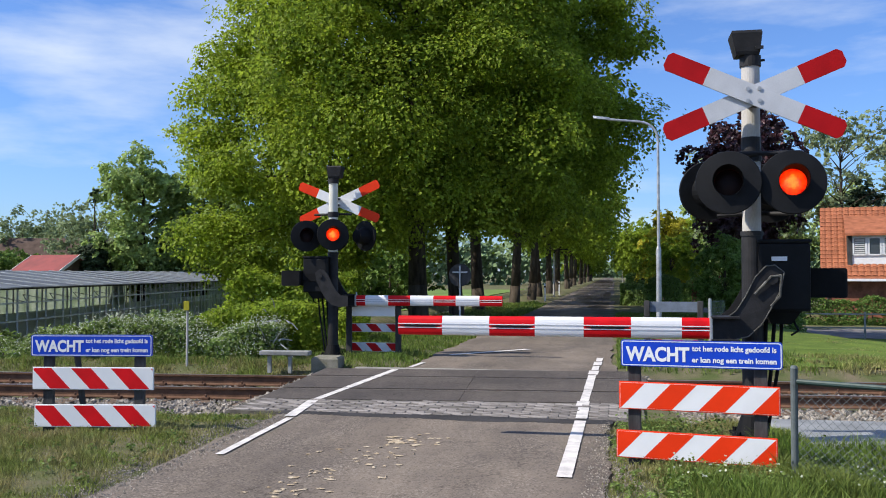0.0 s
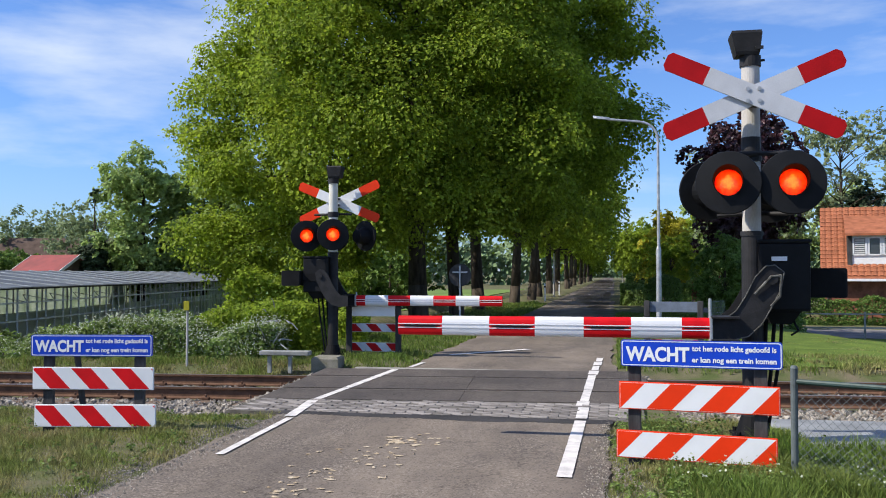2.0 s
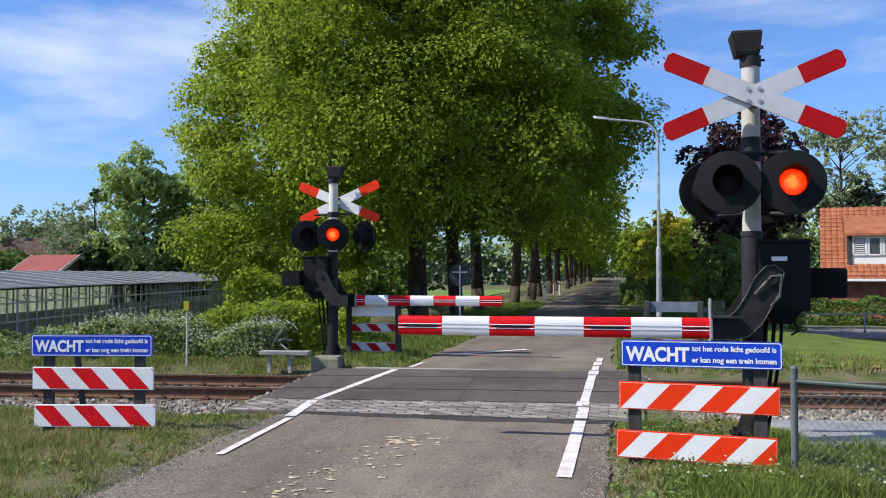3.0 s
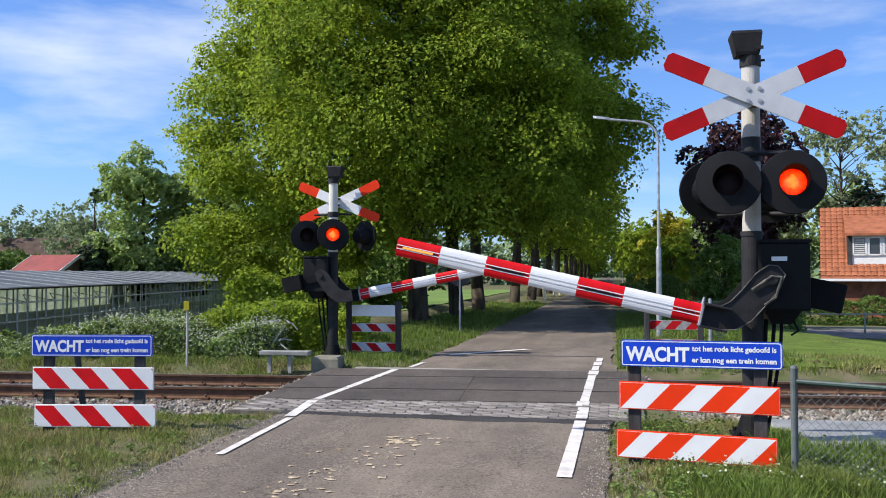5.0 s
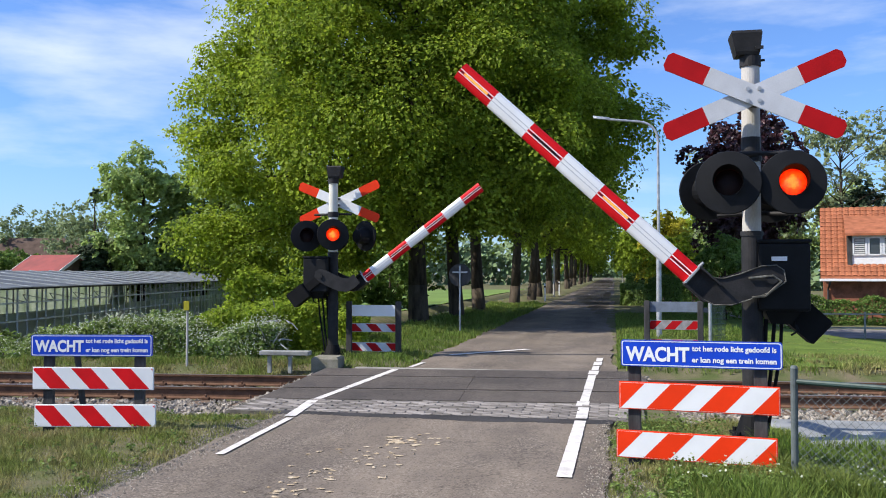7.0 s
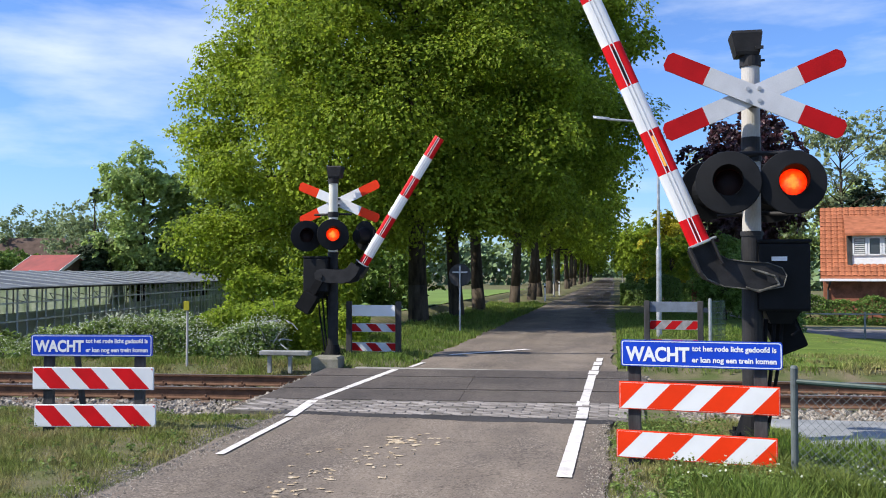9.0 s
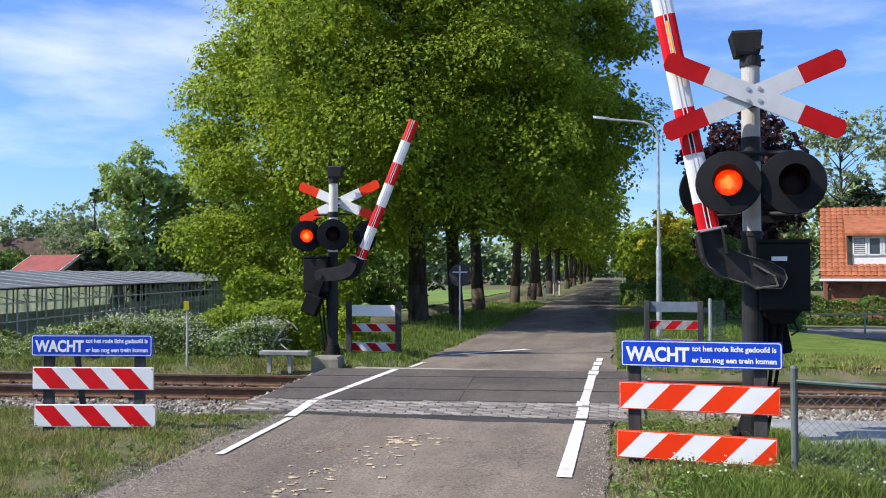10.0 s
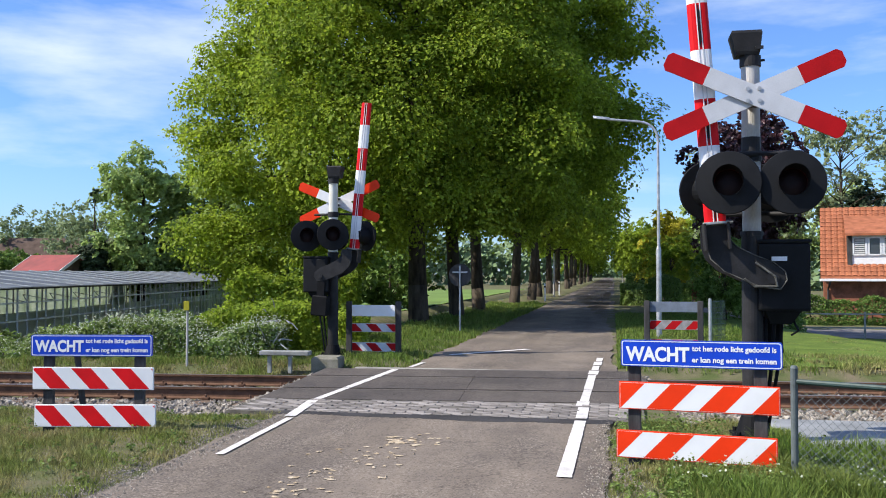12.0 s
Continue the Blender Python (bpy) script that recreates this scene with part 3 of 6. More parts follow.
marking(-0.381, 6.93, -0.355, 9.60, 0.118, seed=1)
marking(-0.350, 9.75, -0.352, 10.55, 0.125, seed=2)
marking(-0.372, 10.58, -0.372, 11.05, 0.15, seed=12, n=8)
marking(-0.362, 11.08, -0.350, 12.10, 0.105, seed=13)
marking(-0.350, 12.16, -0.335, 13.90, 0.115, seed=14)
for k, (y0, y1, w) in enumerate(((14.0, 14.55, 0.15), (14.62, 15.3, 0.11), (15.42, 16.0, 0.14), (16.08, 16.75, 0.11))):
    marking(-0.33 + 0.02 * k, y0, -0.32 + 0.02 * k, y1, w, seed=15 + k, n=8)
marking(-3.315, 7.26, -3.411, 9.23, 0.075, seed=4)
marking(-3.45, 9.33, -3.60, 10.54, 0.125, seed=5)
marking(-3.60, 10.56, -3.55, 11.75, 0.10, seed=9)
marking(-3.55, 11.78, -3.456, 14.16, 0.11, seed=6)
marking(-3.30, 14.6, -3.25, 15.35, 0.08, seed=7)
marking(-3.055, 16.886, -1.723, 18.43, 0.15, seed=8)

# dried mud on the road
rng = np.random.default_rng(11)
mv, mf = [], []
for k in range(90):
    big = k < 12
    w = rng.uniform(0, 1)
    cx, cy = (rng.normal(-1.92, 0.16), rng.normal(8.15, 0.16)) if big else (-1.85 - 0.5 * w + rng.normal(0, 0.2), 8.5 - 2.6 * w + rng.normal(0, 0.15))
    rx, ry = (rng.uniform(0.03, 0.11), rng.uniform(0.03, 0.08)) if big else (rng.uniform(0.010, 0.05), rng.uniform(0.012, 0.045))
    n0 = len(mv)
    m_ = 11
    mv.append((cx, cy, 0.012))
    for i in range(m_):
        a = 2 * math.pi * i / m_
        w = rng.uniform(0.25, 1.25)
        mv.append((cx + rx * w * math.cos(a), cy + ry * w * math.sin(a), 0.0045 + 0.0002 * (k % 9)))
    mf += [(n0, n0 + 1 + i, n0 + 1 + (i + 1) % m_) for i in range(m_)]
tagged(arrays("dried_mud", np.array(mv), np.array(mf), M["mud"], kind="stuff"), "crusts of dried pale mud on the asphalt", "mud")

# concrete slab, lawn, path, field, ditch water beside the line
b = bmesh.new()
box(b, 1.75, 5.5, 8.35, 9.95, -0.12, 0.03, 0.02, m=Matrix.Rotation(0.02, 4, "Z"))
tagged(part("concrete_slab", b, M["slab"]), "pale grey concrete slab beside the signal mast", "slab", kind="structure")


def patch(name, x0, x1, y0, y1, dz, material, label, category, step=0.8):
    xs, ys = np.arange(x0, x1 + 1e-6, step), np.arange(y0, y1 + 1e-6, step)
    X, Y = np.meshgrid(xs, ys)
    v = np.stack([X, Y, land(X, Y) + dz], -1).reshape(-1, 3)
    i = np.arange(len(xs) * len(ys)).reshape(len(ys), len(xs))
    f = np.stack([i[:-1, :-1], i[:-1, 1:], i[1:, 1:], i[1:, :-1]], -1).reshape(-1, 4)
    return tagged(arrays(name, v, f, material, kind="structure", smooth=True), label, category)


patch("lawn", 2.4, 40, 15.6, 36.8, 0.03, M["lawn"], "sunlit mown lawn beside the railway", "lawn", 0.4)
patch("path", 3.4, 60, 36.4, 42.4, 0.04, M["path"], "grey paved drive in front of the house", "path", 0.5)
patch("field", -60, -9.6, 46, 130, 0.05, M["field"], "bright green meadow behind the trees", "field", 2.0)
b = bmesh.new()
box(b, -9.2, -7.5, 22.5, 120, -0.52, -0.50)
tagged(part("water", b, M["water"]), "still ditch water behind the roadside trees", "water", kind="structure")


# ---- crossing signals with barriers ----
RED_W, WHITE_W = 0.44, 0.462


def ring_loft(bm, sections, idx=0, cap=True):
    """Skin a row of closed outlines."""
    rows = [[bm.verts.new(p) for p in s] for s in sections]
    fs = []
    for a, c in zip(rows, rows[1:]):
        for i in range(len(a)):
            j = (i + 1) % len(a)
            fs.append(bm.faces.new((a[i], a[j], c[j], c[i])))
    if cap:
        fs += [bm.faces.new(rows[0][::-1]), bm.faces.new(rows[-1])]
    for f in fs:
        f.material_index = idx
    bmesh.ops.recalc_face_normals(bm, faces=fs)
    return bm


def boom_outline(x, h=0.098, d=0.05, n=20):
    out = []
    for i in range(n):
        a = 2 * math.pi * i / n
        ca, sa = math.cos(a), math.sin(a)
        out.append((x, d * math.copysign(abs(ca) ** 0.75, ca), h * math.copysign(abs(sa) ** 0.75, sa)))
    return out


LENSES = []


def signal_lamp(root, x, y, z, yaw, pitch=-4.0, lit="L"):
    """A round black target board with a hooded red lamp; its front looks along -y before it is turned."""
    b = bmesh.new()
    n = 40
    prof = ((0.284, 0.012), (0.290, 0.0), (0.284, -0.012), (0.16, -0.022), (0.122, -0.026), (0.122, 0.05))
    rows = [[b.verts.new((r * math.cos(2 * math.pi * i / n), yy, r * math.sin(2 * math.pi * i / n))) for i in range(n)] for r, yy in prof]
    for a, c in zip(rows, rows[1:]):
        for i in range(n):
            j = (i + 1) % n
            b.faces.new((a[i], a[j], c[j], c[i]))
    back = [b.verts.new((0.284 * math.cos(2 * math.pi * i / n), 0.02, 0.284 * math.sin(2 * math.pi * i / n))) for i in range(n)]
    b.faces.new(back)
    for i in range(n):
        j = (i + 1) % n
        b.faces.new((rows[0][i], back[i], back[j], rows[0][j]))
    bmesh.ops.recalc_face_normals(b, faces=b.faces[:])
    lamp = part("signal_lamp", b, M["black"], root, "round black target board of a red crossing light")
    lamp.matrix_basis = pose(x, y, z, pitch, 0, yaw)
    b = bmesh.new()
    k = 22
    secs = []
    for i in range(k + 1):
        a = radians(-58 + 296 * i / k)
        reach = 0.05 + 0.15 * max(0.0, math.sin(a) * 0.5 + 0.5)
        row = [(r * math.cos(a), yy, r * math.sin(a)) for r, yy in ((0.121, -0.024), (0.129, -0.024 - reach), (0.134, -0.024 - reach), (0.127, -0.024))]
        secs.append(row)
    ring_loft(b, secs)
    part("hood", b, M["blackhull"], lamp)
    b = bmesh.new()
    cyl(b, (0, 0.02, 0), (0, 0.22, 0), 0.17, 0.12, 24)
    part("lamp_housing", b, M["black"], lamp)
    # lens drum: the lit face and the dark face of one disc that turns about its upright diameter
    b = bmesh.new()
    m_ = 28
    for side, idx in ((-1, 0), (1, 1)):
        c = b.verts.new((0, side * 0.0195, 0))
        rr = []
        for r, yy in ((0.05, 0.018), (0.085, 0.012), (0.121, 0.002)):
            rr.append([b.verts.new((r * math.cos(2 * math.pi * i / m_), side * yy, r * math.sin(2 * math.pi * i / m_))) for i in range(m_)])
        for i in range(m_):
            j = (i + 1) % m_
            f = b.faces.new((c, rr[0][i], rr[0][j]))
            f.material_index = idx
            for a, d in zip(rr, rr[1:]):
                f = b.faces.new((a[i], d[i], d[j], a[j]))
                f.material_index = idx
    bmesh.ops.recalc_face_normals(b, faces=b.faces[:])
    lens = part("lens", b, [M["lens_on"], M["lens_off"]], lamp, "round red signal lens", smooth=True)
    lens.matrix_basis = pose(0, 0.0, 0, 0, 0, 180)
    LENSES.append((lens, lit))
    return lamp


def crossing_signal(m, label, cross_red, front, rear, stripes, top=0.0, cross_white="crosswhite", mast_paint="pole"):
    root = thing("crossing_signal", m, label, "signal", group="level crossing signals")
    # mast
    b = bmesh.new()
    cyl(b, (0, 0, 0.0), (0, 0, 3.52 + top), 0.088, 0.084, 24, 0)
    part("mast", b, M[mast_paint], root, "light grey round steel mast", smooth=False)
    b = bmesh.new()
    cyl(b, (0, 0, 0.0), (0, 0, 1.93), 0.098, 0.095, 24)
    if not top:
        cyl(b, (0, 0, 2.68), (0, 0, 2.83), 0.0905, 0.0905, 24)
    cyl(b, (0, 0, 1.90), (0, 0, 1.945), 0.104, 0.104, 24)
    part("mast_sleeve", b, M["greymetal"], root, "dark protective sleeve of the mast")
    b = bmesh.new()
    box(b, -0.2, 0.2, -0.2, 0.2, -0.02, 0.05, 0.01)
    cyl(b, (0, 0, 0.04), (0, 0, 0.22), 0.17, 0.11, 20)
    for sx in (-0.15, 0.15):
        for sy in (-0.15, 0.15):
            cyl(b, (sx, sy, 0.05), (sx, sy, 0.085), 0.022, 0.022, 6)
    part("base_plate", b, M["blackhull"], root)
    b = bmesh.new()
    cyl(b, (0, 0, -0.20), (0, 0, -0.03), 0.37, 0.36, 28)
    cyl(b, (0, 0, -0.03), (0, 0, -0.012), 0.36, 0.33, 28)
    part("footing", b, M["oldblock"], root, "round weathered concrete footing")
    # bell on top
    b = bmesh.new()
    cyl(b, (0, 0, 3.50 + top), (0, 0, 3.60 + top), 0.098, 0.098, 20)
    secs = []
    for zz, hw, hd, off in ((3.60, 0.108, 0.10, -0.03), (3.63, 0.116, 0.11, -0.03), (3.80, 0.146, 0.13, -0.04), (3.825, 0.138, 0.12, -0.04)):
        secs.append([(off - hw, -hd, zz + top), (off + hw * 0.92, -hd, zz + top), (off + hw * 0.92, hd, zz + top), (off - hw, hd, zz + top)])
    ring_loft(b, secs)
    cyl(b, (0.09, 0, 3.56 + top), (0.13, -0.01, 3.56 + top), 0.012, 0.012, 8)
    box(b, 0.03, 0.10, -0.140, -0.12, 3.64 + top, 3.67 + top)
    part("bell_box", b, M["greymetal"], root, "dark grey warning bell housing")
    # saltire boards
    cz = 3.175 + top
    for k, ang in enumerate((-24.4, 22.6)):
        yy = -0.33 + (0.0 if k == 0 else 0.030)
        b = bmesh.new()
        L, W = 0.852, 0.088
        def seg(x0, x1, idx, tip0=False, tip1=False):
            pts = []
            pts += [(x0 + (0.035 if tip0 else 0), -W), (x1 - (0.035 if tip1 else 0), -W)]
            pts += [(x1, -W * 0.55), (x1, W * 0.55)] if tip1 else []
            pts += [(x1 - (0.035 if tip1 else 0), W), (x0 + (0.035 if tip0 else 0), W)]
            pts += [(x0, W * 0.55), (x0, -W * 0.55)] if tip0 else []
            poly(b, pts, yy, yy + 0.022, idx)
        seg(-L, -L + 0.40, 1, tip0=True)
        seg(-L + 0.40, L - 0.40, 0)
        seg(L - 0.40, L, 1, tip1=True)
        bd = part("cross_board", b, [M[cross_white], cross_red], root, "white saltire board with red ends")
        bd.matrix_basis = pose(-0.02, 0, cz, 0, -ang if k else -ang, 0)
    for sx in (-0.07, 0.03):
        for sz in (-0.055, 0.055):
            b = bmesh.new()
            cyl(b, (sx, -0.340, cz + sz), (sx, -0.325, cz + sz), 0.020, 0.018, 8)
            part("bolt", b, M["steel"], root)
    b = bmesh.new()
    box(b, -0.045, 0.045, -0.30, 0.0, cz - 0.075, cz - 0.045, 0.004)
    box(b, -0.045, 0.045, -0.30, 0.0, cz + 0.045, cz + 0.075, 0.004)
    part("cross_bracket", b, M["greymetal"], root)
    # lamp bracket
    b = bmesh.new()
    tube(b, [(-0.3, 0.12, 2.10), (0.0, 0.09, 2.12), (0.36, -0.12, 2.10)], 0.02)
    part("lamp_strut", b, M["greymetal"], root)
    b = bmesh.new()
    tube(b, [(-0.32, -0.16, 2.66), (-0.12, -0.12, 2.665), (0.42, -0.16, 2.66)], 0.022)
    cyl(b, (0.0, 0.0, 2.60), (0, 0, 2.70), 0.10, 0.10, 20)
    part("lamp_bracket", b, M["greymetal"], root)
    for x, y, z, yaw, lit in front:
        signal_lamp(root, x, y, z, yaw, lit=lit)
    for x, y, z, yaw, lit in rear:
        signal_lamp(root, x, y, z, 180 + yaw, lit=lit)
    # drive unit
    b = bmesh.new()
    box(b, 0.04, 0.50, -0.12, 0.26, 1.20, 1.83, 0.025)
    box(b, 0.03, 0.51, -0.13, 0.27, 1.83, 1.865, 0.012)
    secs = [[(0.10, -0.10, 1.20), (0.42, -0.10, 1.20), (0.42, 0.22, 1.20), (0.10, 0.22, 1.20)], [(0.16, -0.05, 1.08), (0.34, -0.05, 1.08), (0.34, 0.18, 1.08), (0.16, 0.18, 1.08)]]
    ring_loft(b, secs)
    drive = part("drive_box", b, M["black"], root, "black barrier drive housing")
    b = bmesh.new()
    box(b, 0.155, 0.29, -0.136, -0.12, 1.665, 1.705)
    part("label_plate", b, M["white"], drive)
    b = bmesh.new()
    tube(b, [(0.12, 0.0, 1.12), (0.10, -0.02, 0.7), (0.05, -0.02, 0.2)], 0.02)
    tube(b, [(0.20, 0.02, 1.12), (0.16, 0.02, 0.6), (0.10, 0.04, 0.15)], 0.018)
    tube(b, [(0.27, 0.05, 1.10), (0.25, 0.03, 0.8), (0.14, 0.05, 0.1)], 0.016)
    tube(b, [(0.36, 0.0, 1.12), (0.40, -0.05, 1.02), (0.33, -0.08, 0.98)], 0.010)
    part("cable", b, M["blackhull"], drive)
    # swinging arm, turning about y at the pivot
    b = bmesh.new()
    outer = [(0.10, 0.06), (0.02, 0.125), (-0.06, 0.115), (-0.15, 0.02), (-0.24, -0.16), (-0.32, -0.29), (-0.40, -0.355), (-0.53, -0.362),
             (-0.53, -0.558), (-0.36, -0.565), (-0.22, -0.53), (-0.10, -0.42), (0.0, -0.24), (0.07, -0.10)]
    for y0, y1 in ((-0.205, -0.19), (0.29, 0.305)):
        poly(b, outer, y0, y1)
    box(b, -0.55, -0.30, -0.30, -0.06, -0.575, -0.555, 0.004)
    box(b, -0.55, -0.30, -0.30, -0.06, -0.365, -0.345, 0.004)
    cyl(b, (0, -0.225, 0), (0, 0.33, 0), 0.045, 0.045, 16)
    cyl(b, (-0.01, -0.235, 0.0), (-0.01, -0.205, 0.0), 0.055, 0.05, 16)
    arm = part("barrier_arm", b, M["greymetal"], root, "dark steel swinging barrier arm")
    b = bmesh.new()
    rim = [(x, -0.213, z) for x, z in outer]
    tube(b, rim + [rim[0]], 0.0055, 6)
    part("rim", b, M["rimmetal"], arm, "worn pale rim of the arm plate")
    b = bmesh.new()
    box(b, -0.562, -0.538, -0.265, -0.095, -0.567, -0.353, 0.005)
    cyl(b, (-0.55, -0.18, -0.36), (-0.55, -0.18, -0.30), 0.018, 0.012, 8)
    part("clamp", b, M["steel"], arm)
    b = bmesh.new()
    tube(b, [(-0.16, -0.225, -0.14), (-0.02, -0.235, 0.02), (0.07, -0.225, 0.03), (0.06, -0.225, -0.16), (-0.02, -0.225, -0.25)], 0.011, 6)
    part("spring_lever", b, M["rimmetal"], arm)
    b = bmesh.new()
    secs = [[(0.02, 0.25, 0.05), (0.02, 0.30, 0.05), (0.02, 0.30, -0.09), (0.02, 0.25, -0.09)], [(0.42, 0.25, 0.04), (0.42, 0.30, 0.04), (0.42, 0.30, -0.10), (0.42, 0.25, -0.10)]]
    ring_loft(b, secs)
    secs = []
    for xx, g in ((0.36, 0.0), (0.38, 0.015), (0.71, 0.015), (0.73, 0.0)):
        secs.append([(xx, 0.16 - g, 0.085 + g), (xx, 0.36 + g, 0.085 + g), (xx, 0.36 + g, -0.165 - g), (xx, 0.16 - g, -0.165 - g)])
    ring_loft(b, secs)
    part("counterweight", b, M["blackhull"], arm, "black counterweight block")
    # striped boom, from its root outwards
    zc = -0.46
    x = -0.545
    for k, (w, is_red) in enumerate(stripes):
        b = bmesh.new()
        taper = lambda xx: 1.0 - 0.015 * (-0.545 - xx)
        secs = []
        for xx in (x, x - w):
            s = taper(xx)
            secs.append([(px, py - 0.18, pz * s + zc) for px, py, pz in boom_outline(xx)])
        last = k == len(stripes) - 1
        ring_loft(b, secs, 0)
        seg_ob = part("boom_section", b, M["red"] if is_red else M["white"], arm, "red boom section with reflective strips" if is_red else "white boom section", smooth=False)
        b = bmesh.new()
        for zz in (0.018, -0.018):
            box(b, x - w + 0.002, x - 0.002, -0.18 - 0.0535, -0.18 + 0.0535, zc + zz - 0.0045, zc + zz + 0.0045)
        part("reflective_strip", b, M["white"] if is_red else M["crosswhite"], arm)
        if is_red:
            b = bmesh.new()
            box(b, x - w + 0.02, x - 0.02, -0.18 - 0.0525, -0.18 + 0.0525, zc - 0.005, zc + 0.005)
            part("strip_groove", b, M["black"], arm)
        x -= w
    arm.matrix_basis = pose(0.15, 0, 1.5)
    return root, arm


near_stripes = [(0.265, True)] + [(WHITE_W, False), (RED_W, True)] * 3
far_stripes = [(0.19, True)] + [(0.44, False), (0.42, True)] * 3
near_signal, near_arm = crossing_signal(pose(1.230, 8.588, 0.054) @ Matrix.Scale(0.965, 4), "level crossing signal with saltire, red lamps and striped barrier", M["crossred"],
    front=((-0.255, -0.40, 2.37, -8, "L"), (0.297, -0.40, 2.365, -4, "R")), rear=((-0.36, 0.30, 2.36, 10, "L"), (0.22, 0.30, 2.33, -10, "R")), stripes=near_stripes)
# far mast and cross get brighter paints, with sunlight put into the colour
far_signal, far_arm = crossing_signal(pose(-5.17, 16.25, 0.0, 0, 0, 180), "far level crossing signal on a concrete plinth, barrier facing back", M["orange"],
    front=((-0.52, -0.36, 2.26, -32, "L"), (0.10, -0.36, 2.26, 10, "R")), rear=((0.42, 0.30, 2.24, 24, "L"), (-0.10, 0.34, 2.26, 20, "R")), stripes=far_stripes, top=-0.27, cross_white="white", mast_paint="palepole")


# lamp bars let into three red sections of the near boom: a lit face and a dark face
BOOM_LAMPS = []
for x, lit in ((-3.296, "tip"), (-2.394, "L"), (-1.492, "R")):
    b = bmesh.new()
    box(b, -0.155, 0.155, -0.008, 0.008, -0.010, 0.010)
    for f in b.faces:
        f.material_index = 1 if f.normal.y > -0.5 else 0
    bar = part("boom_lamp", b, [M["boom_lamp"], M["black"]], near_arm, "narrow amber lamp bar in the boom")
    BOOM_LAMPS.append((bar, lit, (x, -0.231, -0.46)))
b = bmesh.new()
secs = []
for zz, g in ((-0.15, 0.0), (0.13, 0.0), (0.16, -0.03)):
    secs.append([(-4.94 - g, 14.35 - g, zz), (-4.48 + g, 14.35 - g, zz), (-4.52 + g, 14.85 + g, zz), (-4.98 - g, 14.85 + g, zz)])
ring_loft(b, secs)
tagged(part("plinth", b, M["oldblock"]), "weathered concrete block in front of the far signal", "plinth")


# ---- striped warning fences ----
def text_mesh(body, size, spread, align="LEFT"):
    cu = bpy.data.curves.new("lettering", "FONT")
    cu.body, cu.size, cu.align_x, cu.offset = body, size, align, spread
    cu.extrude = 0.0008
    cu.space_line = 1.0
    cu.resolution_u = 3
    ob = bpy.data.objects.new("lettering", cu)
    scene.collection.objects.link(ob)
    dg = bpy.context.evaluated_depsgraph_get()
    me = bpy.data.meshes.new_from_object(ob.evaluated_get(dg))
    bpy.data.objects.remove(ob)
    bpy.data.curves.remove(cu)
    return me


def lettering(root, body, size, spread, x0, z0, width, y, material):
    me = text_mesh(body, size, spread)
    xs = [v.co.x for v in me.vertices]
    k = width / (max(xs) - min(xs))
    lo = min(xs)
    for v in me.vertices:
        v.co.x, v.co.y, v.co.z = (v.co.x - lo) * k, v.co.z * -1.0, v.co.y
    me.materials.clear()
    me.materials.append(material)
    ob = new("lettering", me)
    ob.parent = root
    ob.matrix_basis = pose(x0, y, z0)
    ob["label"] = "white lettering"
    return ob


def striped_board(root, x0, x1, z0, z1, lean_right, n, colour, edge, front=-0.03, frac0=0.0, plain="white"):
    """A board with slanted stripes on its front and a rounded rim."""
    b = bmesh.new()
    box(b, x0, x1, front, front + 0.025, z0, z1, 0.006, idx=1 if edge else 0)
    if edge:
        field = poly(bmesh.new(), [(x0 + 0.008, z0 + 0.008), (x1 - 0.008, z0 + 0.008), (x1 - 0.008, z1 - 0.008), (x0 + 0.008, z1 - 0.008)], front - 0.0007, front + 0.001)
    h = (z1 - z0) - 0.02
    L = (x1 - x0) - 0.02
    step = L / n
    sl = h * 0.95
    s = 1 if lean_right else -1
    y = front - 0.0014
    found = []
    lim_lo, lim_hi = x0 + 0.01, x1 - 0.01
    for i in range(-1, n + 2):
        if i % 2:
            continue
        a = x0 + 0.01 + (i + frac0) * step
        pts = [(a - s * sl / 2, z0 + 0.01), (a + step - s * sl / 2, z0 + 0.01), (a + step + s * sl / 2, z1 - 0.01), (a + s * sl / 2, z1 - 0.01)]
        # trim to the board
        for lim, sign in ((lim_lo, 1), (lim_hi, -1)):
            out = []
            for p, q in zip(pts, pts[1:] + pts[:1]):
                pi, qi = sign * (p[0] - lim) >= 0, sign * (q[0] - lim) >= 0
                if pi:
                    out.append(p)
                if pi != qi:
                    t = (lim - p[0]) / (q[0] - p[0])
                    out.append((lim, p[1] + t * (q[1] - p[1])))
            pts = out
            if len(pts) < 3:
                break
        if len(pts) >= 3:
            found.append(pts)
    board = part("striped_board", b, [M[plain], colour], root, "white board with slanted red stripes")
    if edge:
        part("white_field", field, M["white"], board)
    for pts in found:
        c = bmesh.new()
        poly(c, pts, y, front + 0.001)
        part("stripe", c, colour, board)
    return board


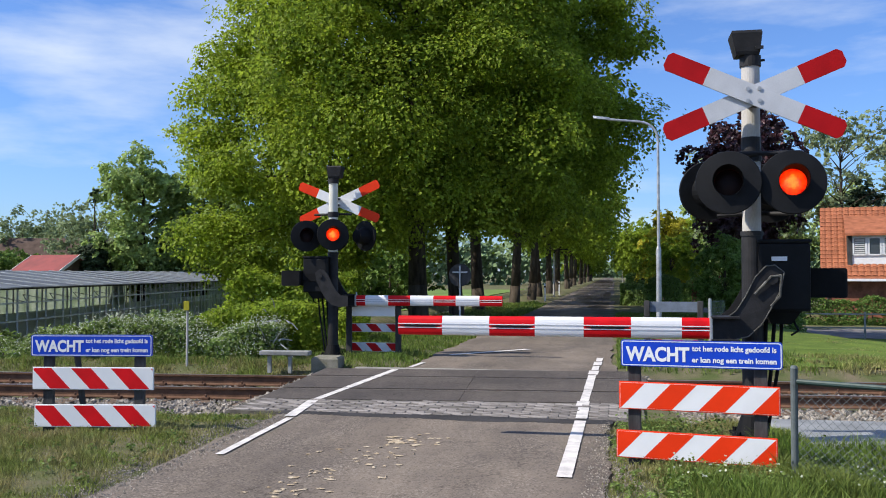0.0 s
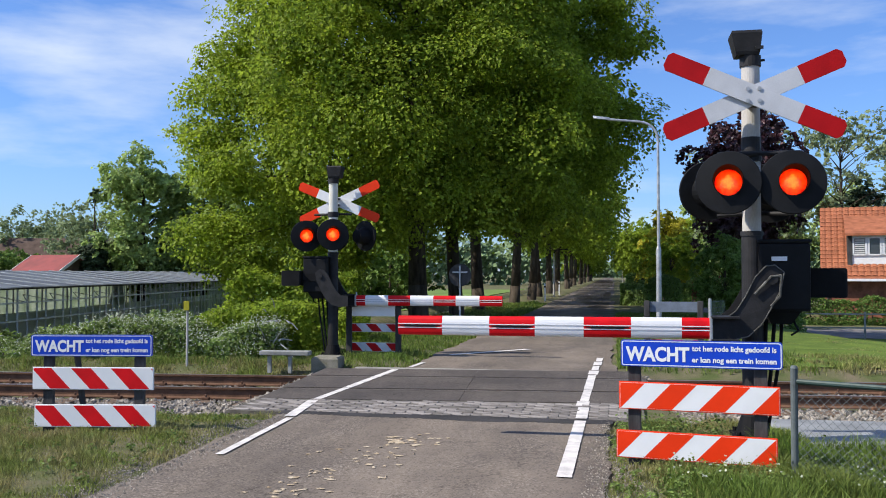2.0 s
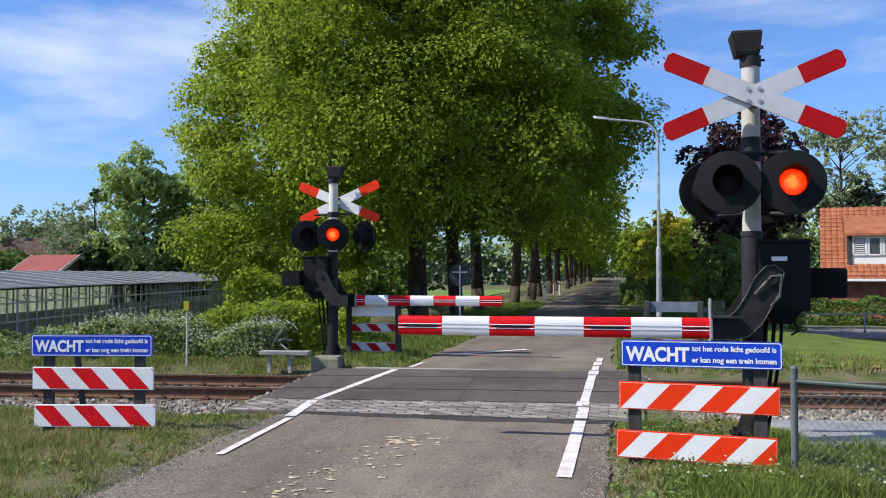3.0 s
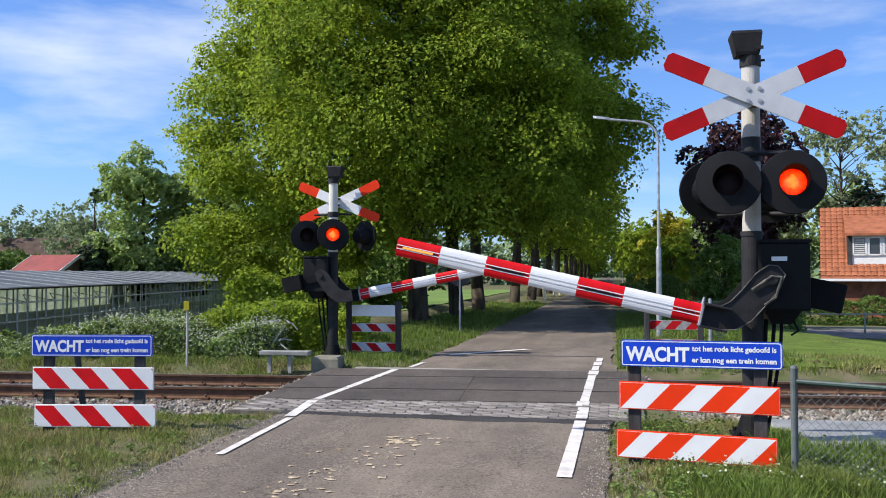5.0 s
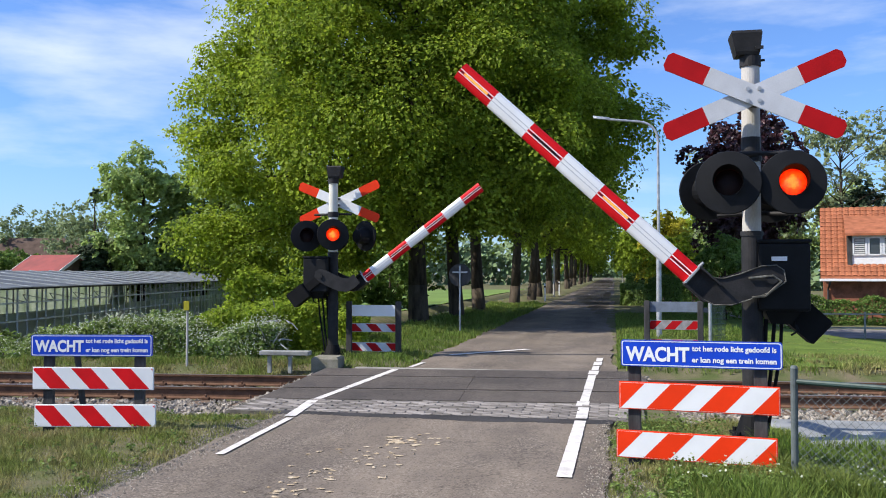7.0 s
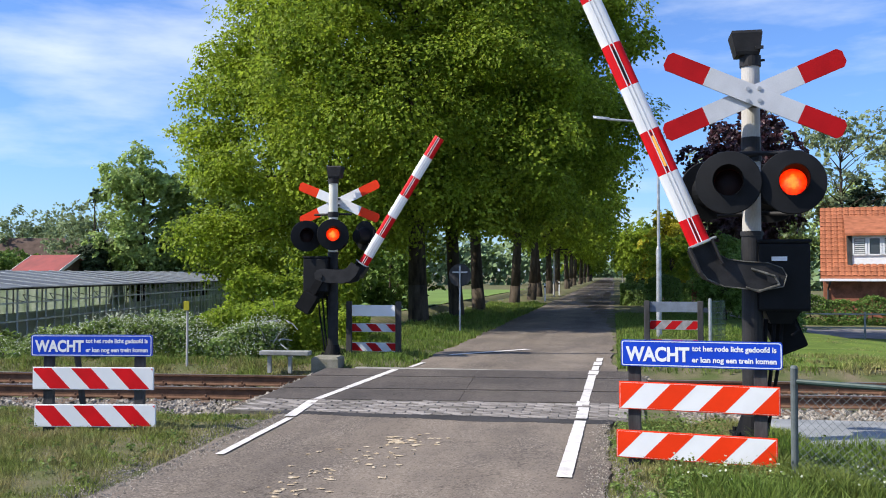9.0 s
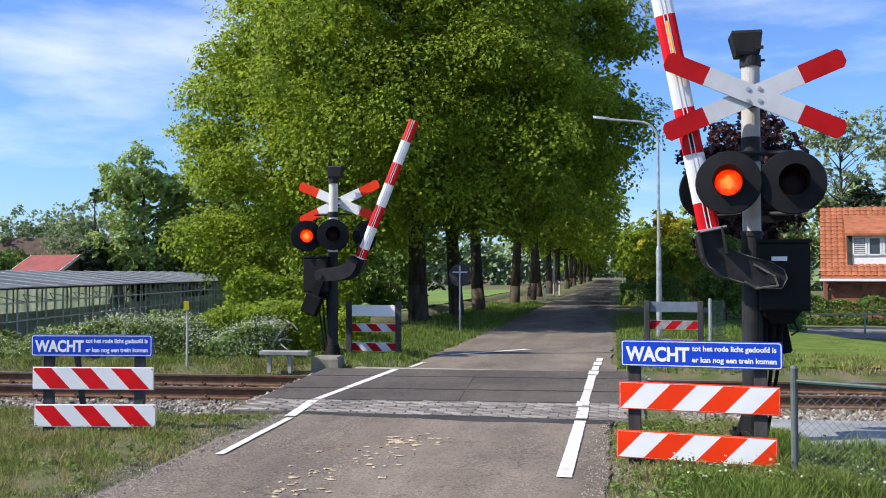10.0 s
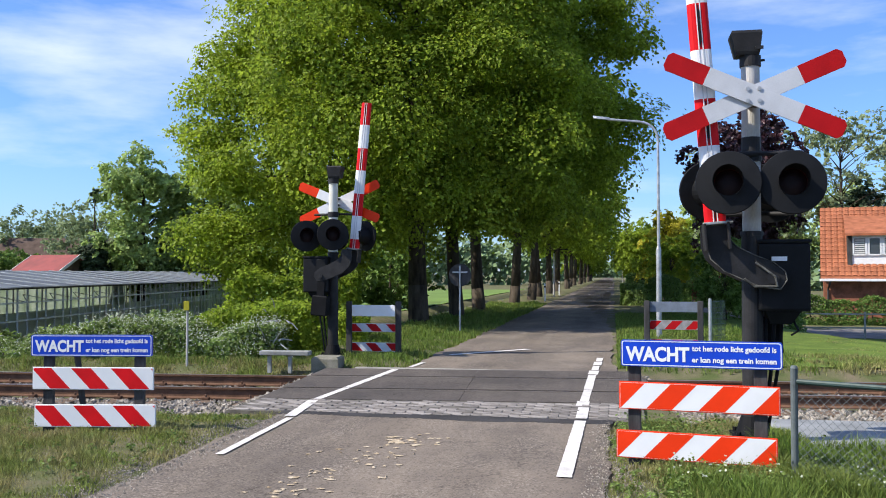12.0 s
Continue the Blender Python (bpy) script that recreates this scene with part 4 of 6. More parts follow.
def warning_fence(m, label, lean_right, colour, n, frac0, posts, leg, hang):
    """Two posts with a blue sign and two striped boards; hang gives each board's shift along, rise and tilt."""
    root = thing("warning_fence", m, label, "fence", group="striped warning fences")
    for px in posts:
        b = bmesh.new()
        box(b, px - 0.05, px + 0.05, 0.0, 0.05, -leg, 1.0, 0.008)
        part("post", b, M["post"], root)
    for dx, dz, tilt, z in ((*hang[1], 0.655), (*hang[2], 0.295)):
        bd = striped_board(root, -0.61, 0.61, -0.11, 0.11, lean_right, n, colour, lean_right, frac0=frac0)
        bd.matrix_basis = pose(dx, 0, z + dz, 0, tilt, 0)
    # blue text sign with rounded corners
    def rounded(x, z, r):
        out = []
        for k, (sx, sz) in enumerate(((1, 1), (-1, 1), (-1, -1), (1, -1))):
            for i in range(5):
                a = radians(90 * k + 22.5 * i)
                out.append((sx * (x - r) + r * math.cos(a), sz * (z - r) + r * math.sin(a)))
        return out
    b = bmesh.new()
    poly(b, rounded(0.61, 0.105, 0.022), -0.035, -0.010, 0)
    sign = part("sign_panel", b, M["blue"], root, "blue sign with white border and lettering")
    dx, dz, tilt = hang[0]
    sign.matrix_basis = pose(dx, 0, 0.97 + dz, 0, tilt, 0)
    b = bmesh.new()
    outer = [b.verts.new((x, -0.0362, z)) for x, z in rounded(0.603, 0.098, 0.018)]
    inner = [b.verts.new((x, -0.0362, z)) for x, z in rounded(0.596, 0.091, 0.014)]
    for i in range(len(outer)):
        j = (i + 1) % len(outer)
        b.faces.new((outer[i], outer[j], inner[j], inner[i]))
    part("border", b, M["white"], sign)
    lettering(sign, "WACHT", 0.155, 0.0060, -0.572, -0.058, 0.495, -0.0365, M["white"])
    lettering(sign, "tot het rode licht gedoofd is", 0.058, 0.0018, -0.058, 0.026, 0.625, -0.0365, M["white"])
    lettering(sign, "er kan nog een trein komen", 0.058, 0.0018, -0.058, -0.062, 0.625, -0.0365, M["white"])
    return root


warning_fence(pose(0.640, 7.394, -0.085, 0, 0, -8.0), "orange-red and white warning fence with blue waiting sign", True, M["orange"], 6, -0.5, (-0.49, 0.47), 0.25,
              ((0.019, 0.029, -0.27), (0.001, 0.001, 0.11), (-0.020, -0.030, 0.25)))
left_fence = warning_fence(pose(-5.038, 8.144, -0.137, 0, 0, 7.06), "red and white warning fence with blue waiting sign in grass", False, M["red"], 6, 0.38, (-0.47, 0.45), 0.25,
                           ((-0.017, 0.007, -0.11), (-0.003, -0.001, -0.05), (0.020, -0.006, -0.37)))
b = bmesh.new()
cyl(b, (-0.17, 0.25, -0.1), (-0.20, 0.03, 0.95), 0.03, 0.03, 8)
part("brace", b, M["post"], left_fence)


def back_fence(m, label, posts, boards, leg=0.2):
    root = thing("warning_fence", m, label, "fence", group="striped warning fences")
    for px in posts:
        b = bmesh.new()
        box(b, px - 0.055, px + 0.055, -0.06, 0.0, -leg, 1.02, 0.012)
        part("post", b, M["post"], root)
    for z0, z1, kind in boards:
        if kind == "white":
            b = bmesh.new()
            box(b, -0.42, 0.42, -0.062, -0.034, z0, z1, 0.005)
            part("board", b, M["white"], root, "plain pale board")
        elif kind == "grey":
            b = bmesh.new()
            box(b, -0.5, 0.5, 0.004, 0.03, z0, z1, 0.005)
            part("board", b, M["signback"], root, "plain grey back of a board")
        else:
            # right-hand fence takes the dull white, its shade painted in along with dirt
            striped_board(root, -0.5, 0.5, z0, z1, kind == "r", 5, M["crossred"], None, front=0.004, plain="dull" if kind == "r" else "crosswhite")
    return root


back_fence(pose(-4.47, 16.6, 0.0, 0, 0, 0), "dark posts of a warning fence seen from behind", (-0.48, 0.48), ((0.74, 0.95, "white"), (0.44, 0.60, "l"), (0.07, 0.24, "l")))
back_fence(pose(1.12, 18.0, 0.0, 0, 0, -4), "grey warning fence beside the road, seen from behind", (-0.50, 0.50), ((0.80, 1.00, "grey"), (0.46, 0.64, "r"), (0.1, 0.28, "r")))


# ---- vegetation ----
def leaf_cloud(points, normals, size, rng, droop=0.2):
    """Small folded leaves (two triangles each) at the points, roughly facing the normals."""
    n = len(points)
    nn = normals + rng.normal(0, 0.38, (n, 3))
    nn /= np.linalg.norm(nn, axis=1, keepdims=True) + 1e-9
    a = np.cross(nn, rng.normal(size=(n, 3)))
    a /= np.linalg.norm(a, axis=1, keepdims=True) + 1e-9
    c = np.cross(nn, a)
    s = size * rng.uniform(0.6, 1.3, (n, 1))
    p0 = points - a * s * 0.5
    p1 = points + c * s * 0.46 + nn * s * 0.14
    p2 = points + a * s * 0.55
    p3 = points - c * s * 0.46 + nn * s * 0.14
    v = np.stack([p0, p1, p2, p3], 1).reshape(-1, 3)
    k = 4 * np.arange(n)[:, None]
    f = np.concatenate([k + np.array([[0, 1, 2]]), k + np.array([[0, 2, 3]])], 1).reshape(-1, 3)
    return v, f


def clump_points(centres, radii, per, rng, flat=0.65):
    # sprays of leaves within each clump
    k = max(4, per // 24)
    m = len(centres) * k
    d = rng.normal(size=(m, 3))
    d /= np.linalg.norm(d, axis=1, keepdims=True)
    r = rng.uniform(0.45, 1.0, (m, 1)) ** 0.5
    R = np.repeat(radii, k)[:, None]
    sc = np.repeat(centres, k, 0) + d * r * R * np.array([1, 1, flat])
    sn = d * 0.8 + np.array([0, 0, 0.6])
    sn /= np.linalg.norm(sn, axis=1, keepdims=True)
    q = max(1, per // k)
    n = m * q
    o = rng.normal(size=(n, 3))
    N = np.repeat(sn, q, 0)
    o -= N * (o * N).sum(1, keepdims=True) * 0.72
    p = np.repeat(sc, q, 0) + o * np.repeat(R, q, 0) * 0.22
    return p, N


def branch(bm, pts, r0, r1, n=7):
    m = len(pts) - 1
    secs = []
    up = Vector((0.31, 0.87, 0.37)).normalized()
    for i, p in enumerate(pts):
        d = (Vector(pts[min(i + 1, m)]) - Vector(pts[max(i - 1, 0)])).normalized()
        s = d.cross(up).normalized()
        t = d.cross(s)
        r = r0 + (r1 - r0) * i / m
        secs.append([Vector(p) + (s * math.cos(2 * math.pi * k / n) + t * math.sin(2 * math.pi * k / n)) * r for k in range(n)])
    ring_loft(bm, secs)


def tree(m, label, seed, height, trunk_r, crown_z, radii, clumps, per, leaf, material, clump_r=0.9, floor=None, name="tree", offset=(0, 0), fork=0.34, lean=0.0,
         category="tree", group="", gaps=0.2, limbs=16, bark=None, flat=0.65, boughs=()):
    """Trunk with limbs and a crown of leaf clumps spread through an uneven ellipsoid."""
    rng = np.random.default_rng(seed)
    root = thing(name, m, label, category, group)
    b = bmesh.new()
    top = height * 0.8
    spine = []
    for i in range(9):
        t = i / 8
        spine.append((lean * top * t + 0.25 * trunk_r * math.sin(3.1 * t + seed), 0.3 * trunk_r * math.sin(4.3 * t + seed), -0.35 + (top + 0.35) * t))
    branch(b, [spine[0], tuple(np.add(spine[0], (0, 0, 0.35))), spine[1]], trunk_r * 1.3, trunk_r * 1.0, 12)
    branch(b, spine[1:], trunk_r, trunk_r * 0.18, 10)
    rx, ry, rz = radii
    d = rng.normal(size=(clumps * 3, 3))
    d /= np.linalg.norm(d, axis=1, keepdims=True)
    rad = rng.uniform(0.25, 1.0, (len(d), 1)) ** 0.45
    # lobes make the outline uneven
    lobe = 1 + gaps * (np.sin(d[:, :1] * 5 + seed) * np.sin(d[:, 1:2] * 4.3 + 2 * seed) + 0.6 * np.sin(d[:, 2:3] * 7 + seed * 3))
    c = d * rad * lobe * np.array([rx, ry, rz]) + np.array([offset[0], offset[1], crown_z])
    if floor is not None:
        c = c[floor(c) < c[:, 2]]
    c = c[:clumps]
    # boughs that stand out of the crown
    for bx, by, bz, br in boughs:
        k = rng.normal(0, 0.45, (int(9 * br), 3)) * br * np.array([1, 1, 0.6]) + np.array([bx, by, bz])
        c = np.concatenate([k, c])
    rr = clump_r * rng.uniform(0.55, 1.25, len(c))
    for i in range(limbs):
        e = c[i * len(c) // limbs]
        z0 = min(top * 0.92, max(height * fork * 0.8, e[2] - 0.45 * math.hypot(e[0], e[1]) - 0.3))
        t = (z0 + 0.35) / (top + 0.35)
        s = Vector((lean * top * t, 0, z0))
        mid = s.lerp(Vector(e), 0.5) + Vector((0, 0, 0.35 + 0.05 * height * rng.uniform(-0.5, 1)))
        q = s.lerp(mid, 0.5) + Vector(rng.normal(0, 0.12, 3))
        w = trunk_r * rng.uniform(0.22, 0.42) * (1 - 0.5 * t)
        branch(b, [s, q, mid, Vector(e)], w, w * 0.18, 6)
    part("trunk", b, bark or M["bark"], root, smooth=True)
    p, nrm = clump_points(c, rr, per, rng, flat)
    v, f = leaf_cloud(p, nrm, leaf, rng)
    arrays("crown", v, f, material, root)
    return root


def at(x, y, rz=0.0, dz=0.0):
    return pose(x, y, float(land(x, y)) + dz, 0, 0, rz)


# avenue of oaks along the road: the foremost with boughs that hang low on the field side
def low_field_side(c):
    return np.where(c[:, 0] < -2.0, 1.9 + 0.05 * (c[:, 0] + 6.5) ** 2 + 0.7 * np.sin(c[:, 0] * 2.6), np.where(c[:, 0] < 0.3, 2.8, 3.4))


oak_a = tree(at(-6.05, 27.8), "large leafy oak with low hanging boughs beside the road", 3, 15.0, 0.29, 6.6, (6.3, 5.6, 7.1), 680, 470, 0.105, M["leaf"],
             clump_r=1.0, floor=low_field_side, name="oak_tree", offset=(-0.42, 0), group="avenue oaks", gaps=0.10, limbs=34, flat=0.72,
             boughs=((-7.1, -0.2, 6.2, 0.7), (-6.4, 0.0, 4.7, 0.8), (-5.9, -0.3, 8.4, 0.6), (-5.0, -1.9, 1.9, 0.8), (-6.0, -2.1, 2.7, 0.8)))
oak_b = tree(at(-5.55, 31.6), "leafy oak of the avenue with a dark trunk", 8, 16.5, 0.24, 8.8, (5.6, 5.2, 6.4), 270, 400, 0.12, M["leaf"],
             clump_r=1.0, floor=lambda c: 3.1 + 0.5 * np.sin(c[:, 0] * 2.1), name="oak_tree", group="avenue oaks", offset=(0.4, 0), lean=-0.05, limbs=30,
             boughs=((5.9, -1.6, 9.2, 0.6), (5.1, -1.6, 10.3, 0.6), (5.9, -1.6, 6.4, 0.7)))
oak_c = tree(at(-5.35, 36.3), "leafy oak of the avenue with a leaning trunk", 12, 12.5, 0.25, 7.3, (5.0, 4.4, 4.4), 200, 100, 0.20, M["leaf"],
             clump_r=0.95, floor=lambda c: 3.1 + 0.5 * np.sin(c[:, 0] * 2.1), name="oak_tree", group="avenue oaks", lean=-0.07, limbs=18)
rng = np.random.default_rng(4)
y = 45.5
for k in range(13):
    ob = copy_thing(oak_c, at(-4.9 + rng.normal(0, 0.15), y, rng.uniform(0, 360)))
    ob["label"] = "leafy oak of the avenue with an upright trunk"
    y += rng.uniform(5.5, 8.0) * (1 + k * 0.12)
# trees that close the far end of the avenue on its other side
oak_d = tree(at(4.5, 112.0), "distant leafy tree beside the avenue", 31, 8.0, 0.22, 4.4, (3.4, 3.4, 3.6), 150, 90, 0.32, M["leaf"],
             clump_r=1.1, floor=lambda c: np.full(len(c), 1.6), name="tree", group="far avenue trees")
for k, (x, y) in enumerate(((3.6, 124), (4.2, 138), (3.9, 160), (7.5, 82), (9.5, 100), (4.0, 190), (-5.0, 200), (-6.0, 175), (4.0, 230))):
    copy_thing(oak_d, at(x, y, k * 77.0))

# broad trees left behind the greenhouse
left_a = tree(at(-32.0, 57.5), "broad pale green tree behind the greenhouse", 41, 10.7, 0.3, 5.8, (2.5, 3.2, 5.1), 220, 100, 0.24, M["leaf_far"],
              clump_r=0.85, floor=lambda c: np.full(len(c), 0.9), group="trees behind the greenhouse")
for x, y, s in ((-28.4, 59.5, 100), (-25.3, 59.0, 30), (-20.5, 57.0, 220), (-16.0, 60.0, 300)):
    copy_thing(left_a, at(x, y, s))
tall = tree(at(-34.4, 55.5), "tall slender spruce above the farm roofs", 51, 9.6, 0.14, 5.2, (1.4, 1.4, 3.9), 170, 60, 0.16, M["needle"],
            clump_r=0.36, floor=lambda c: np.where(np.hypot(c[:, 0], c[:, 1]) < 0.16 * (9.2 - c[:, 2]), -9.0, 99.0), name="spruce_tree", limbs=10, category="tree", flat=0.4)
airy = tree(at(-39.0, 60.0), "airy pale tree at the edge of the farm", 61, 7.4, 0.14, 4.5, (2.2, 2.2, 3.0), 95, 36, 0.20, M["leaf_pale"], clump_r=0.6, group="airy farm trees", gaps=0.12)
for x, y, s in ((-36.3, 59.0, 45), (-44.0, 66.0, 100), (-47.5, 71.0, 200), (-50.5, 73.0, 10), (-56.0, 76.0, 77), (-46.0, 64.0, 300)):
    copy_thing(airy, at(x, y, s))
bush = tree(at(-42.0, 57.0), "rounded dark green shrub beside the farm", 66, 3.6, 0.12, 1.9, (2.6, 2.4, 1.9), 120, 70, 0.2, M["leaf_dark"], clump_r=0.6, name="shrub", category="shrub", group="farm shrubs", limbs=6)
for x, y, s in ((-44.0, 58.0, 20), (-48.0, 57.0, 90), (-37.0, 62.0, 250), (-52.0, 60.0, 10), (-15.0, 45.0, 130), (-12.0, 48.0, 20)):
    copy_thing(bush, at(x, y, s))

# woods along the horizon
def far_woods(spans, n, seed):
    rng = np.random.default_rng(seed)
    P = []
    for x0, y0, x1, y1, h in spans:
        t = rng.uniform(0, 1, n)
        L = math.hypot(x1 - x0, y1 - y0)
        top = h * (0.72 + 0.16 * np.sin(t * L * 0.21 + seed) + 0.12 * np.sin(t * L * 0.53 + 1.0) + 0.08 * np.sin(t * L * 1.3))
        z = top * rng.uniform(0, 1, n) ** 0.7
        P.append(np.stack([x0 + (x1 - x0) * t + rng.normal(0, 1.5, n), y0 + (y1 - y0) * t + rng.normal(0, 2.0, n), z - 0.9], -1))
    p = np.concatenate(P)
    v, f = leaf_cloud(p, np.tile([[-0.3, -0.6, 0.5]], (len(p), 1)), 1.1, rng)
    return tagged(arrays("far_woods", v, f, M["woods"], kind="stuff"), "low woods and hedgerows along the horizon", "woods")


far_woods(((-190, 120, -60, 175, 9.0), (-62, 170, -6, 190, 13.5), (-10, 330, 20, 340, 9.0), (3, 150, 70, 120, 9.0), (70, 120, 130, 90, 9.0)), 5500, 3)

# right-hand garden trees
tree(at(5.0, 36.0), "dark purple copper beech in the garden", 71, 7.6, 0.16, 5.3, (1.95, 1.9, 2.75), 190, 110, 0.16, M["leaf_copper"], clump_r=0.6, name="copper_beech", limbs=14, gaps=0.25)
tree(at(2.75, 50.0), "golden-leaved shrub in the garden", 73, 4.8, 0.1, 2.8, (1.25, 1.2, 2.2), 90, 90, 0.17, M["leaf_gold"], clump_r=0.5, name="golden_shrub", category="shrub", limbs=8, gaps=0.3)
small_tree = tree(at(2.5, 42.0), "small garden tree with fresh yellow-green leaves", 74, 3.2, 0.08, 2.2, (1.35, 1.3, 0.95), 60, 80, 0.14, M["leaf"], clump_r=0.45, limbs=10, group="garden trees")
tree(at(15.4, 61.0), "dense dark conifer behind the house", 75, 8.2, 0.2, 4.6, (1.8, 1.8, 3.6), 200, 90, 0.2, M["needle"], clump_r=0.6, name="conifer_tree", limbs=8)
gauze = tree(at(13.5, 58.0), "tall airy willow with gaps of sky", 77, 12.5, 0.2, 8.6, (4.4, 3.6, 4.4), 105, 44, 0.22, M["leaf_pale"], clump_r=0.75, name="willow_tree", group="tall garden trees", gaps=0.35, limbs=30)
g2 = copy_thing(gauze, at(8.6, 62.0, 120, -1.6))
g3 = copy_thing(gauze, at(19.5, 64.0, 200, 0.6))
green = tree(at(10.4, 64.0), "rounded green tree behind the house", 78, 8.0, 0.2, 4.6, (3.0, 2.8, 3.4), 160, 80, 0.22, M["leaf_far"], clump_r=0.7, group="tall garden trees", gaps=0.25)
copy_thing(green, at(17.0, 70.0, 70, 0.5))
copy_thing(green, at(6.8, 66.0, 170, -1.6))


def hedge(m, label, size, n, leaf, material, seed, name="hedge", blossom=0, category="hedge", lump=0.12, kind=""):
    """A clipped or rambling body of leaves over a woody core, in the box size (x, y, z)."""
    rng = np.random.default_rng(seed)
    root = thing(name, m, label, category, kind=kind)
    sx, sy, sz = size
    b = bmesh.new()
    for i in range(max(3, int(sx * 1.5))):
        x = -sx / 2 + sx * (i + 0.5) / max(3, int(sx * 1.5))
        branch(b, [(x, 0, -0.3), (x + rng.normal(0, 0.08), rng.normal(0, 0.08), sz * 0.35), (x + rng.normal(0, 0.2), rng.normal(0, 0.2), sz * 0.7)], 0.035, 0.012, 5)
    part("stem", b, M["bark"], root)
    q = rng.uniform(-1, 1, (n, 3))
    ax = rng.integers(0, 3, n)
    sg = np.sign(q[np.arange(n), ax])
    q[np.arange(n), ax] = sg * rng.uniform(0.72, 1.0, n)
    p = q * np.array([sx / 2, sy / 2, sz / 2])
    w = lump * (np.sin(p[:, 0] * 2.1 + seed) + np.sin(p[:, 0] * 4.7 + 1.3) * 0.6 + rng.normal(0, 0.25, n))
    p[:, 2] += sz / 2 + w * (p[:, 2] > -sz * 0.2)
    p[:, 1] += lump * 0.8 * np.sin(p[:, 0] * 3.1 + p[:, 2] * 4)
    nrm = np.zeros((n, 3))
    nrm[np.arange(n), ax] = sg
    nrm[:, 2] += 0.4
    v, f = leaf_cloud(p, nrm, leaf, rng)
    arrays("foliage", v, f, material, root)
    if blossom:
        k = rng.integers(0, n, blossom)
        pk = p[k] + np.array([0, 0, 0.06]) + rng.normal(0, 0.07, (blossom, 3))
        keep = pk[:, 2] > sz * 0.35
        pk = pk[keep]
        v, f = leaf_cloud(pk, np.tile([[0, -0.35, 1.0]], (len(pk), 1)), 0.024, rng)
        arrays("umbels", v, f, M["blossom"], root, kind="stuff", label="white cow parsley umbels")
    return root


hedge(pose(-15.5, 18.6, -0.75, 0, 0, 8), "low clipped green hedge in front of the greenhouse", (15.0, 1.0, 0.92), 24000, 0.10, M["hedge"], 1)
hedge(pose(-9.0, 17.3, -0.28, 0, 0, 6), "dense hedge bushes behind the railway", (4.6, 1.6, 0.80), 12000, 0.09, M["hedge"], 2, lump=0.16)
hedge(pose(-8.0, 15.75, -0.12, 0, 0, 6), "rambling cow parsley in white bloom beside the railway", (3.9, 1.5, 0.66), 12000, 0.075, M["hedge"], 3, name="cow_parsley", blossom=16000, category="wild plants", lump=0.16)
hedge(pose(-11.6, 15.1, -0.3, 0, 0, 4), "cow parsley and weeds along the track", (4.4, 1.0, 0.62), 7000, 0.07, M["hedge"], 4, name="cow_parsley", blossom=4500, category="wild plants", lump=0.12)
hedge(pose(-6.35, 17.0, 0.0, 0, 0, 12), "bright green bush behind the far signal", (1.5, 1.3, 1.0), 6000, 0.085, M["leaf"], 5, name="bush", category="bush", lump=0.16)
hedge(pose(-7.6, 19.6, -0.3, 0, 0, 12), "leafy undergrowth below the first oak", (4.2, 2.0, 1.0), 9000, 0.10, M["leaf"], 15, name="bush", category="bush", lump=0.2)
hedge(pose(-8.9, 24.5, -0.3, 0, 0, 12), "shaded undergrowth below the oaks", (3.6, 2.0, 1.7), 9000, 0.12, M["leaf"], 16, name="bush", category="bush", lump=0.2)
tree(at(3.55, 30.9), "rounded dark green yew bush on the garden edge", 6, 2.9, 0.09, 1.45, (0.95, 0.9, 1.45), 150, 120, 0.07, M["leaf_dark"], clump_r=0.3, name="bush", category="bush", limbs=8, gaps=0.04)
hedge(pose(5.35, 34.0, -0.75, 0, 0, 0), "clipped dark garden hedge", (2.4, 1.4, 2.3), 9000, 0.09, M["leaf_dark"], 17, lump=0.06)
hedge(pose(2.0, 46.0, -0.05, 0, 0, 0), "dark clipped hedge along the garden", (3.4, 1.2, 1.1), 7000, 0.1, M["leaf_dark"], 7, lump=0.06)
hedge(pose(1.9, 36.0, 0.0, 0, 0, 0), "round dark green garden bush", (1.2, 1.2, 1.3), 4000, 0.09, M["leaf_dark"], 8, name="bush", category="bush")
hedge(pose(1.0, 52.0, 0.0, 0, 0, 90), "low garden hedge beside the road", (16.0, 1.0, 0.8), 9000, 0.12, M["hedge"], 9)
hedge(pose(13.5, 46.6, -0.95, 0, 0, 0), "clipped hedge below the house wall", (13.0, 1.0, 1.25), 30000, 0.1, M["leaf_dark"], 10, lump=0.12)
hedge(pose(5.4, 70.0, -0.9, 0, 0, 0), "dark hedge behind the gardens", (9.0, 1.5, 2.2), 7000, 0.2, M["leaf_dark"], 11, lump=0.2)


